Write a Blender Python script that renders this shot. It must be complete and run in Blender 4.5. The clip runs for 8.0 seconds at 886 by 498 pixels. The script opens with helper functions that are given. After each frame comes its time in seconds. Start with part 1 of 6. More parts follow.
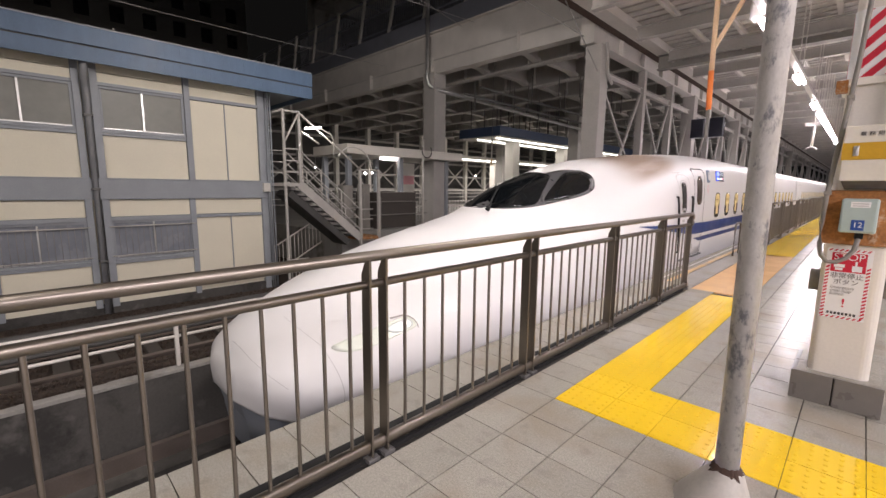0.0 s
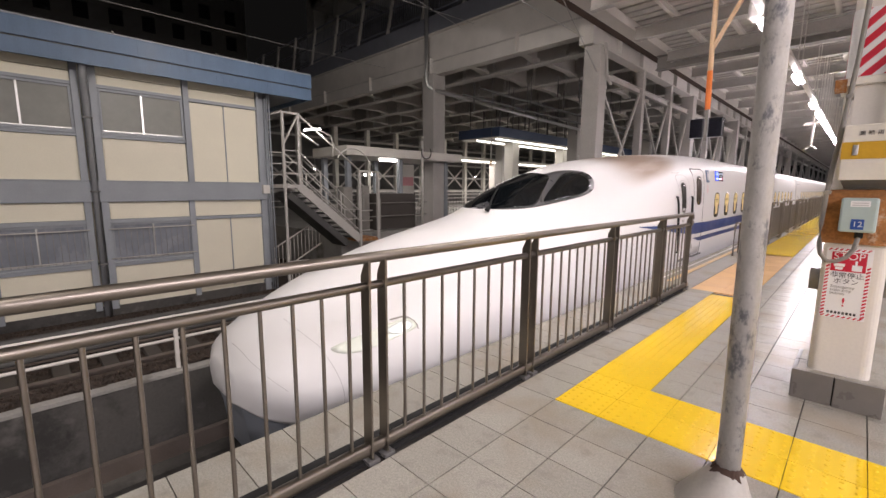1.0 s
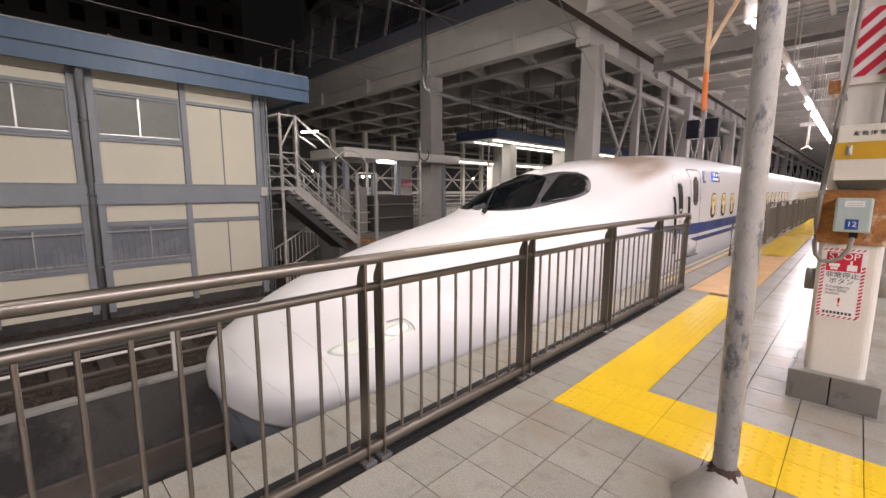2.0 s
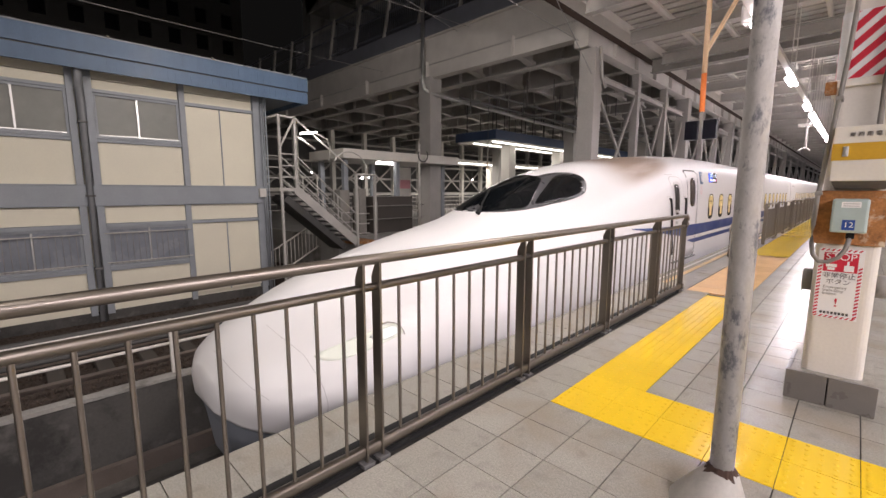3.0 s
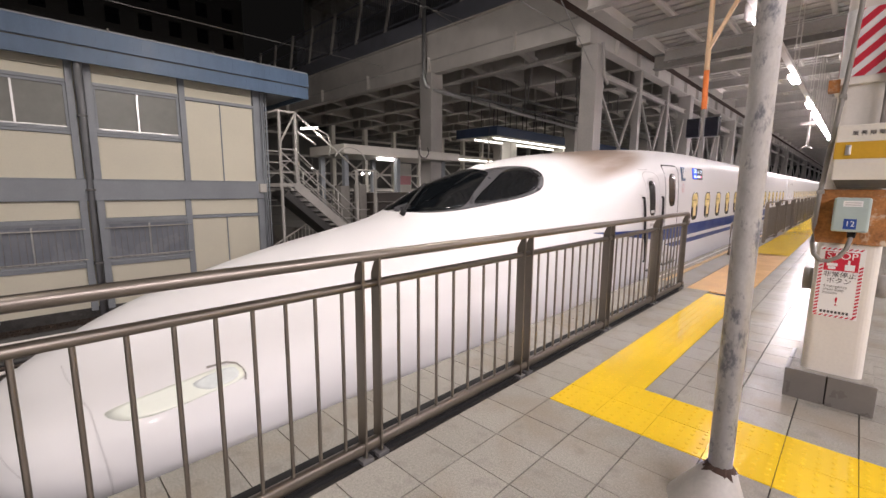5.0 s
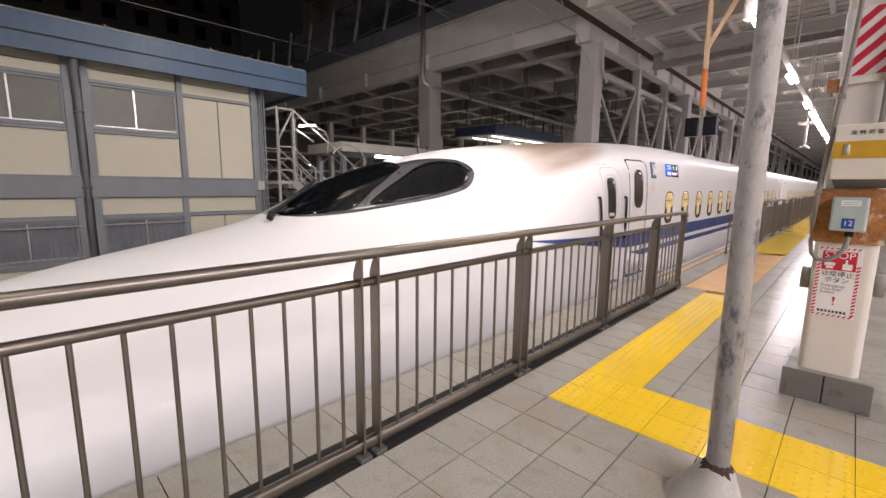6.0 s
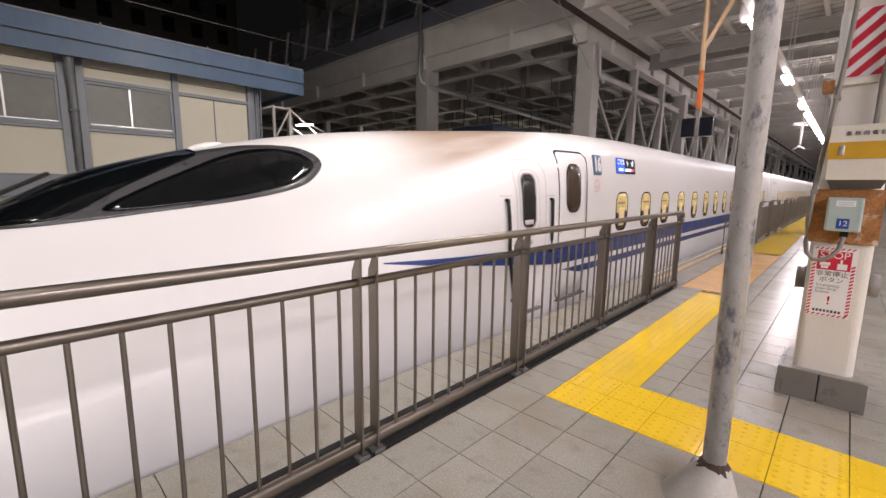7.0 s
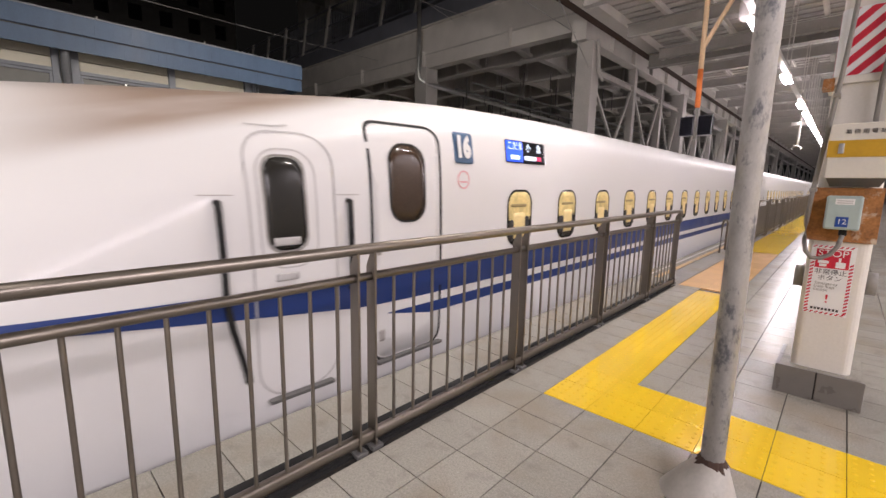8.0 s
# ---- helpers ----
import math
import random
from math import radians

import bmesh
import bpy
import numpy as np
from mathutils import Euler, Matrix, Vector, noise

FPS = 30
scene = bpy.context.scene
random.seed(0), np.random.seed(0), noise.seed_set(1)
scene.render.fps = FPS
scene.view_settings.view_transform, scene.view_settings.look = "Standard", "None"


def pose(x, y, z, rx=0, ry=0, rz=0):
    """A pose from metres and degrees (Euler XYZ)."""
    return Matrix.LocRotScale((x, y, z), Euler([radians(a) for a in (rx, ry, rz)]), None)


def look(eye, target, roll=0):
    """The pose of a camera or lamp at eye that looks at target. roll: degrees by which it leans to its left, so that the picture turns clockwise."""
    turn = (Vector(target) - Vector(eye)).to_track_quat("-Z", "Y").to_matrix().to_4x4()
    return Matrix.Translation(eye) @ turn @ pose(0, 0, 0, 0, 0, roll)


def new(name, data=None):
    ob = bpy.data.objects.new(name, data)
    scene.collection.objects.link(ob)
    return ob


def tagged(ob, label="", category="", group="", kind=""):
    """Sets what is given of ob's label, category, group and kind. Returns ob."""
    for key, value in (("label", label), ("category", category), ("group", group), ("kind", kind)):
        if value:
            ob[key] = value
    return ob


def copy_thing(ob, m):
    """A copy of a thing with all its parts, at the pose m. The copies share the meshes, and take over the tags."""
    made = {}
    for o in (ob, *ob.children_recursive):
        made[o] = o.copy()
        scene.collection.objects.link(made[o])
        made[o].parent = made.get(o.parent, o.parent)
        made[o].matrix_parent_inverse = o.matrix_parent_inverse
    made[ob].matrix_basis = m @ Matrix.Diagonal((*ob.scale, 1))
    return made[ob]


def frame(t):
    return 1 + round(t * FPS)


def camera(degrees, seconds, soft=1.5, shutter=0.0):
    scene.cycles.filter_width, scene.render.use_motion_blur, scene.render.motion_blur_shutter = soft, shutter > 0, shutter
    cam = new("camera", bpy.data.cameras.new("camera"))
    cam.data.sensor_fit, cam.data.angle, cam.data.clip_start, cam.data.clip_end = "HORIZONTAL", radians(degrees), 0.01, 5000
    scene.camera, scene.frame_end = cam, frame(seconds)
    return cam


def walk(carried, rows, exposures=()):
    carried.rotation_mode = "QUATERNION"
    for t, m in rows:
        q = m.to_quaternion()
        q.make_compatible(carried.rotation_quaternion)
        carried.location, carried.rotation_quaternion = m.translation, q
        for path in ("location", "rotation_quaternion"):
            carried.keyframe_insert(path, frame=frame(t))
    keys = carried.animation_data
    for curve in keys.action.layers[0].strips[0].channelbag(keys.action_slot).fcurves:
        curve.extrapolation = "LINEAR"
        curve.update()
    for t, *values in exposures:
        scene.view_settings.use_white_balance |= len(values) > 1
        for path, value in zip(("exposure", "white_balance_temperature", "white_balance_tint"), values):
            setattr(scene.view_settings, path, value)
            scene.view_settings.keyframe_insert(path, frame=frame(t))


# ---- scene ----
cam = camera(93.16, 8.0, soft=1.5, shutter=0.25)
PATH = [
    (0.0, pose(1.340, -2.436, 1.412, 81.634, -0.559, 44.931)),
    (0.5, pose(1.339, -2.432, 1.412, 81.634, -0.387, 44.924)),
    (1.0, pose(1.339, -2.431, 1.411, 81.781, -0.323, 44.875)),
    (1.5, pose(1.342, -2.425, 1.413, 81.887, -0.165, 44.755)),
    (3.0, pose(1.356, -2.423, 1.411, 82.149, -0.074, 44.512)),
    (3.5, pose(1.356, -2.417, 1.412, 82.141, -0.066, 44.598)),
    (4.0, pose(1.356, -2.417, 1.414, 82.009, -0.178, 44.626)),
    (4.5, pose(1.355, -2.417, 1.413, 81.812, -0.307, 44.648)),
    (6.0, pose(1.346, -2.417, 1.411, 81.413, -0.618, 44.354)),
    (6.5, pose(1.343, -2.421, 1.409, 81.374, -0.682, 44.135)),
    (7.0, pose(1.344, -2.425, 1.410, 81.381, -0.746, 43.965)),
    (7.5, pose(1.340, -2.420, 1.400, 81.275, -0.847, 43.863)),
    (8.0, pose(1.334, -2.421, 1.399, 81.106, -1.042, 43.729)),
]
walk(cam, PATH, exposures=[(0.0, 0.02), (4.5, 0.0), (6.0, -0.16), (8.0, -0.22)])

# ---- night sky ----
world = bpy.data.worlds.new("night")
scene.world = world
world.use_nodes = True
world.node_tree.nodes["Background"].inputs[0].default_value = (0.20, 0.185, 0.18, 1)
world.node_tree.nodes["Background"].inputs[1].default_value = 0.024


def strip_light(x, y, z, sx, sy, watts, colour=(1.0, 0.95, 0.88), down=True):
    """An area lamp that shines down, for a fluorescent fitting or as added fill."""
    d = bpy.data.lights.new("tube_or_fill_light", "AREA")
    d.shape, d.size, d.size_y, d.energy, d.color = "RECTANGLE", sx, sy, watts, colour
    ob = new("tube_or_fill_light", d)
    ob.matrix_world = pose(x, y, z)
    return ob


LAMP_X, LAMP_Z = -0.14, 4.2
WARM = (1.0, 0.895, 0.95)
for y in (2.3, 7.0, 11.74, 16.4):
    strip_light(LAMP_X, y, LAMP_Z - 0.08, 0.16, 1.0, 8, WARM)
strip_light(LAMP_X, 33.0, LAMP_Z - 0.08, 0.22, 18.0, 120, WARM)
strip_light(LAMP_X, 83.0, LAMP_Z - 0.08, 0.22, 90.0, 760, WARM)
# unseen strips off to the right, added to brighten the train's flank
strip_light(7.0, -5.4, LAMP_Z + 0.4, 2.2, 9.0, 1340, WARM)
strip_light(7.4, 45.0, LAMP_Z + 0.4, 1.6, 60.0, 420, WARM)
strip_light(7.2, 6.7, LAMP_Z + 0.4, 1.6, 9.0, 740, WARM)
# the lamp at x -9 has no fitting: light added under the deck
for x, y, z, sx, sy, w in ((-17.0, 28.0, 4.25, 1.5, 20.0, 500), (-13.3, 8.0, 2.40, 0.3, 3.0, 22),
                           (-9.0, 30.0, 5.6, 0.3, 12.0, 260), (-24.0, 30.0, 3.6, 0.4, 20.0, 800)):
    strip_light(x, y, z, sx, sy, w, (1.0, 0.92, 0.88))
# unseen lamps added at the roof edge to brighten signal house and deck
for y, w, aim in ((-6.0, 250, (-11, -4.5, 0.8)), (1.0, 235, (-11, 2.0, 0.8))):
    d = bpy.data.lights.new("flood_light", "AREA")
    d.size, d.energy, d.color = 0.5, w, (1.0, 0.91, 0.87)
    new("flood_light", d).matrix_world = look((-0.4, y, 5.2), aim)
d = bpy.data.lights.new("flood_light", "AREA")
d.size, d.energy, d.color = 0.5, 205, (1.0, 0.91, 0.87)
new("flood_light", d).matrix_world = look((-4.9, 0.5, 6.2), (-10, 11.2, 6.6))

# ---- materials ----
def mat(name, colour, rough=0.5, metal=0.0, vary=0.12, scale=6.0, fine=60.0, bump=0.05, dirt=None, dirt_at=0.62,
        rough_vary=0.15, random_piece=0.0, emit=0.0, stretch=(1, 1, 1), coat=0.0, placed=False, grain=0.4):
    """A surface with two scales of variation, optional stains and fine relief, in object space metres."""
    m = bpy.data.materials.new(name)
    m.use_nodes = True
    t = m.node_tree
    b = t.nodes["Principled BSDF"]
    N = lambda kind: t.nodes.new(kind)
    co = N("ShaderNodeTexCoord")
    mp = N("ShaderNodeMapping")
    mp.inputs["Scale"].default_value = stretch
    if placed:
        t.links.new(N("ShaderNodeNewGeometry").outputs["Position"], mp.inputs[0])
    else:
        t.links.new(co.outputs["Object"], mp.inputs[0])
    n1, n2 = N("ShaderNodeTexNoise"), N("ShaderNodeTexNoise")
    for n, s in ((n1, scale), (n2, fine)):
        n.inputs["Scale"].default_value = s
        n.inputs["Detail"].default_value = 4
        t.links.new(mp.outputs[0], n.inputs["Vector"])
    mix = N("ShaderNodeMix")
    mix.data_type = "FLOAT"
    mix.inputs[0].default_value = grain
    t.links.new(n1.outputs[0], mix.inputs[2])
    t.links.new(n2.outputs[0], mix.inputs[3])
    rng = N("ShaderNodeMapRange")
    rng.inputs[1].default_value, rng.inputs[2].default_value = 0.3, 0.7
    rng.inputs[3].default_value, rng.inputs[4].default_value = 1 - vary, 1 + vary
    t.links.new(mix.outputs[0], rng.inputs[0])
    scale_node = rng.outputs[0]
    if random_piece:
        info = N("ShaderNodeObjectInfo")
        geo = N("ShaderNodeNewGeometry")
        add = N("ShaderNodeMath")
        add.operation = "ADD"
        t.links.new(info.outputs["Random"], add.inputs[0])
        t.links.new(geo.outputs["Random Per Island"], add.inputs[1])
        fr = N("ShaderNodeMath")
        fr.operation = "FRACT"
        t.links.new(add.outputs[0], fr.inputs[0])
        r2 = N("ShaderNodeMapRange")
        r2.inputs[3].default_value, r2.inputs[4].default_value = 1 - random_piece, 1 + random_piece
        t.links.new(fr.outputs[0], r2.inputs[0])
        mul = N("ShaderNodeMath")
        mul.operation = "MULTIPLY"
        t.links.new(scale_node, mul.inputs[0])
        t.links.new(r2.outputs[0], mul.inputs[1])
        scale_node = mul.outputs[0]
    col = N("ShaderNodeVectorMath")
    col.operation = "SCALE"
    col.inputs[0].default_value = colour[:3]
    t.links.new(scale_node, col.inputs["Scale"])
    out = col.outputs[0]
    if dirt:
        n3 = N("ShaderNodeTexNoise")
        n3.inputs["Scale"].default_value = scale * 0.6
        n3.inputs["Detail"].default_value = 8
        n3.inputs["Roughness"].default_value = 0.7
        t.links.new(mp.outputs[0], n3.inputs["Vector"])
        r3 = N("ShaderNodeMapRange")
        r3.inputs[1].default_value, r3.inputs[2].default_value = dirt_at, dirt_at + 0.1
        t.links.new(n3.outputs[0], r3.inputs[0])
        mc = N("ShaderNodeMix")
        mc.data_type = "RGBA"
        t.links.new(r3.outputs[0], mc.inputs[0])
        t.links.new(out, mc.inputs[6])
        mc.inputs[7].default_value = (*dirt, 1)
        out = mc.outputs[2]
    t.links.new(out, b.inputs["Base Color"])
    rr = N("ShaderNodeMapRange")
    rr.inputs[1].default_value, rr.inputs[2].default_value = 0.3, 0.7
    rr.inputs[3].default_value, rr.inputs[4].default_value = max(rough - rough_vary * rough, 0.02), min(rough + rough_vary * rough, 1)
    t.links.new(n1.outputs[0], rr.inputs[0])
    t.links.new(rr.outputs[0], b.inputs["Roughness"])
    b.inputs["Metallic"].default_value = metal
    b.inputs["Coat Weight"].default_value = coat
    b.inputs["Coat Roughness"].default_value = 0.05
    if bump:
        bp = N("ShaderNodeBump")
        bp.inputs["Strength"].default_value = bump
        bp.inputs["Distance"].default_value = 0.004
        t.links.new(n2.outputs[0], bp.inputs["Height"])
        t.links.new(bp.outputs[0], b.inputs["Normal"])
    if emit:
        b.inputs["Emission Color"].default_value = (*colour[:3], 1)
        b.inputs["Emission Strength"].default_value = emit
    return m


def glass(name, tint=(1, 1, 1), rough=0.02):
    m = bpy.data.materials.new(name)
    m.use_nodes = True
    b = m.node_tree.nodes["Principled BSDF"]
    b.inputs["Base Color"].default_value = (*tint, 1)
    b.inputs["Transmission Weight"].default_value = 1
    b.inputs["Roughness"].default_value = rough
    b.inputs["IOR"].default_value = 1.45
    return m


M = {
    "tile": mat("platform_tile", (0.345, 0.332, 0.290), 0.23, vary=0.36, scale=90, fine=300, bump=0.035, random_piece=0.06, rough_vary=0.0, placed=True, grain=0.6),
    "plinth": mat("plinth_tile", (0.18, 0.168, 0.152), 0.3, vary=0.12, scale=8, fine=150, bump=0.05, random_piece=0.12),
    "foot": mat("foot_paint", (0.44, 0.42, 0.38), 0.5, vary=0.14, scale=9, fine=60, bump=0.08, dirt=(0.30, 0.27, 0.22), dirt_at=0.60),
    "joint": mat("tile_joint", (0.04, 0.036, 0.032), 0.8, scale=20),
    "yellow": mat("tactile_yellow", (0.90, 0.61, 0.025), 0.12, vary=0.04, scale=2.5, fine=200, bump=0.03, random_piece=0.04, rough_vary=0.0, placed=True),
    "ochre": mat("ochre_line", (0.50, 0.33, 0.14), 0.55, vary=0.15, scale=3, fine=60, dirt=(0.36, 0.27, 0.15), dirt_at=0.55),
    "orange": mat("tactile_orange", (0.74, 0.45, 0.19), 0.2, vary=0.07, scale=5, fine=120, random_piece=0.04),
    "concrete": mat("concrete", (0.30, 0.29, 0.27), 0.85, vary=0.22, scale=1.4, fine=40, bump=0.25, dirt=(0.15, 0.14, 0.125), dirt_at=0.55),
    "dark_concrete": mat("stained_concrete", (0.075, 0.071, 0.066), 0.8, vary=0.25, scale=1.1, fine=30, bump=0.3, dirt=(0.035, 0.033, 0.031), dirt_at=0.5),
    "ballast": mat("ballast", (0.052, 0.037, 0.028), 0.95, vary=0.4, scale=5, fine=22, bump=1.0, random_piece=0.25),
    "sleeper": mat("sleeper", (0.085, 0.074, 0.064), 0.9, scale=4, fine=50, bump=0.3),
    "rail": mat("rail_steel", (0.30, 0.25, 0.22), 0.45, metal=0.8, scale=8),
    "steel": mat("brushed_steel", (0.265, 0.237, 0.205), 0.40, metal=1.0, vary=0.08, scale=4, fine=90, bump=0.03, stretch=(1, 1, 6), dirt=(0.30, 0.24, 0.18), dirt_at=0.64),
    "grey_paint": mat("grey_steel_paint", (0.43, 0.41, 0.385), 0.55, vary=0.14, scale=1.3, fine=30, bump=0.08, dirt=(0.22, 0.20, 0.18), dirt_at=0.64),
    "pale_paint": mat("pale_steel_paint", (0.60, 0.57, 0.53), 0.5, vary=0.12, scale=1.5, fine=40, bump=0.06, dirt=(0.38, 0.34, 0.30), dirt_at=0.68),
    "dark_paint": mat("dark_steel_paint", (0.13, 0.127, 0.123), 0.6, vary=0.2, scale=1.5, fine=30),
    "deck": mat("roof_deck", (0.46, 0.435, 0.40), 0.6, vary=0.18, scale=1.2, fine=30, dirt=(0.33, 0.31, 0.28), dirt_at=0.62),
    "white_paint": mat("white_column_paint", (0.72, 0.69, 0.63), 0.42, vary=0.07, scale=2, fine=60, bump=0.05, dirt=(0.52, 0.46, 0.39), dirt_at=0.70),
    "pole": mat("galvanised_pole", (0.55, 0.54, 0.525), 0.5, metal=0.15, vary=0.16, scale=24, fine=110, bump=0.10, stretch=(1, 1, 0.5), dirt=(0.20, 0.205, 0.225), dirt_at=0.515),
    "rust": mat("rusty_plate", (0.36, 0.155, 0.05), 0.8, vary=0.6, scale=11, fine=70, bump=0.3, dirt=(0.60, 0.50, 0.38), dirt_at=0.53),
    "rust_dark": mat("dark_rust", (0.06, 0.035, 0.025), 0.9, vary=0.3, scale=20, bump=0.4),
    "cream": mat("cream_panel", (0.75, 0.705, 0.57), 0.6, vary=0.05, scale=1.2, fine=40, bump=0.04, dirt=(0.66, 0.62, 0.49), dirt_at=0.66),
    "house_frame": mat("blue_grey_frame", (0.285, 0.305, 0.33), 0.5, vary=0.12, scale=2, fine=50, bump=0.06, dirt=(0.18, 0.19, 0.20), dirt_at=0.64),
    "fascia": mat("blue_fascia", (0.105, 0.165, 0.26), 0.45, vary=0.16, scale=1.5, fine=40, bump=0.05, dirt=(0.11, 0.175, 0.27), dirt_at=0.66, stretch=(1, 3, .6)),
    "dull_glass": mat("frosted_glass", (0.20, 0.20, 0.178), 0.42, vary=0.12, scale=1.5, fine=8, bump=0.02),
    "blue_glass": mat("frosted_glass_blue", (0.25, 0.265, 0.30), 0.28, vary=0.15, scale=1.5, fine=8, bump=0.02),
    "aluminium": mat("aluminium", (0.62, 0.62, 0.61), 0.35, metal=0.8, scale=5),
    "train": mat("train_white", (0.76, 0.752, 0.748), 0.42, vary=0.0, scale=1.5, fine=30, bump=0.0, coat=0.18, rough_vary=0.0),
    "train_grey": mat("train_underside", (0.20, 0.22, 0.25), 0.45, vary=0.1, scale=3),
    "train_blue": mat("train_blue", (0.012, 0.04, 0.19), 0.38, vary=0.06, scale=2, bump=0.0),
    "cab_glass": mat("cab_glass", (0.004, 0.005, 0.006), 0.07, vary=0.05, scale=2, bump=0.0, rough_vary=0.0),
    "cab_frame": mat("cab_frame", (0.07, 0.07, 0.074), 0.3, scale=4, bump=0.0),
    "black": mat("black_rubber", (0.012, 0.012, 0.012), 0.8, scale=6),
    "seam": mat("panel_seam", (0.50, 0.49, 0.485), 0.6, scale=6),
    "pale_mark": mat("pale_mark", (0.44, 0.41, 0.39), 0.6, scale=6),
    "lens": mat("headlamp_lens", (0.82, 0.86, 0.77), 0.16, vary=0.02, scale=4, bump=0.0, coat=0.4),
    # cabin and seat sheets glow in place of the lamps inside the train
    "seat": mat("cabin_glow", (0.58, 0.45, 0.19), 0.7, vary=0.45, scale=8, emit=0.22),
    "seat_glow": mat("seat_glow", (0.68, 0.53, 0.25), 0.7, vary=0.2, scale=9, emit=0.24),
    "cabin_mid": mat("cabin_shelf", (0.36, 0.27, 0.12), 0.7, scale=6),
    "cabin_dark": mat("cabin_seat", (0.035, 0.032, 0.03), 0.8, scale=6),
    "pane": mat("train_window", (0.022, 0.021, 0.018), 0.2, scale=3, bump=0.0),
    "door_pane": mat("door_window", (0.055, 0.035, 0.022), 0.2, vary=0.3, scale=3, bump=0.0),
    "disp_blue": mat("display_blue", (0.02, 0.10, 0.95), 0.3, scale=3, bump=0.0, emit=0.9),
    "disp_black": mat("display_black", (0.01, 0.01, 0.015), 0.15, scale=3, bump=0.0),
    "disp_text": mat("display_text", (0.75, 0.85, 1.0), 0.4, scale=3, bump=0.0, emit=1.2),
    "disp_red": mat("display_red", (0.9, 0.05, 0.15), 0.4, scale=3, bump=0.0, emit=0.8),
    "num_blue": mat("number_plate_blue", (0.09, 0.16, 0.27), 0.4, scale=5, bump=0.0),
    "reflector": mat("lamp_reflector", (0.70, 0.75, 0.73), 0.25, vary=0.1, scale=8, bump=0.0),
    "white": mat("white_ink", (0.80, 0.80, 0.79), 0.5, vary=0.03, scale=8, bump=0.0),
    "red": mat("red_ink", (0.56, 0.018, 0.045), 0.45, vary=0.06, scale=8, bump=0.0),
    "pink": mat("pink_ink", (0.75, 0.35, 0.38), 0.45, vary=0.06, scale=8, bump=0.0),
    "ink": mat("dark_ink", (0.06, 0.055, 0.055), 0.6, vary=0.05, scale=8, bump=0.0),
    "mustard": mat("mustard_band", (0.56, 0.33, 0.02), 0.5, vary=0.08, scale=8),
    "mint": mat("mint_box", (0.40, 0.49, 0.47), 0.4, vary=0.06, scale=8, bump=0.03, dirt=(0.30, 0.33, 0.30), dirt_at=0.7),
    "tag_blue": mat("tag_blue", (0.02, 0.07, 0.30), 0.4, scale=8, bump=0.0),
    "box_white": mat("phone_box_white", (0.70, 0.67, 0.59), 0.45, vary=0.06, scale=6, bump=0.03, dirt=(0.45, 0.33, 0.20), dirt_at=0.71),
    "pipe_dark": mat("downpipe_paint", (0.235, 0.24, 0.25), 0.45, vary=0.15, scale=3),
    "conduit": mat("grey_conduit", (0.25, 0.235, 0.215), 0.55, vary=0.15, scale=8),
    "cable": mat("cable", (0.06, 0.058, 0.055), 0.7, scale=8),
    "wire": mat("wire", (0.30, 0.29, 0.28), 0.5, scale=8),
    "orange_rod": mat("orange_rod", (0.86, 0.24, 0.06), 0.5, vary=0.1, scale=8),
    "pale_orange": mat("pale_orange_rod", (0.80, 0.58, 0.36), 0.5, vary=0.1, scale=8),
    "navy": mat("navy_paint", (0.05, 0.075, 0.14), 0.5, vary=0.12, scale=2),
    "dim_tube": mat("small_lit_lamp", (1.0, 0.92, 0.90), 0.4, vary=0.0, bump=0.0, emit=9.0),
    "tube": mat("lit_tube", (1.0, 0.90, 0.955), 0.4, vary=0.0, bump=0.0, emit=82.0),
    "soft_tube": mat("lit_panel", (1.0, 0.96, 0.88), 0.4, vary=0.0, bump=0.0, emit=5.0),
    "parapet": mat("parapet_paint", (0.15, 0.155, 0.18), 0.6, vary=0.2, scale=1.5, fine=30),
    "tower": mat("office_wall", (0.26, 0.25, 0.235), 0.85, vary=0.1, scale=0.2, fine=3),
    "dark_glass": mat("office_glass", (0.02, 0.02, 0.025), 0.3, scale=1),
    "ground": mat("ground", (0.08, 0.072, 0.065), 0.95, vary=0.3, scale=0.5, fine=8, bump=0.4),
    "dark_brown": mat("cabinet_brown", (0.075, 0.064, 0.056), 0.6, vary=0.15, scale=3),
}


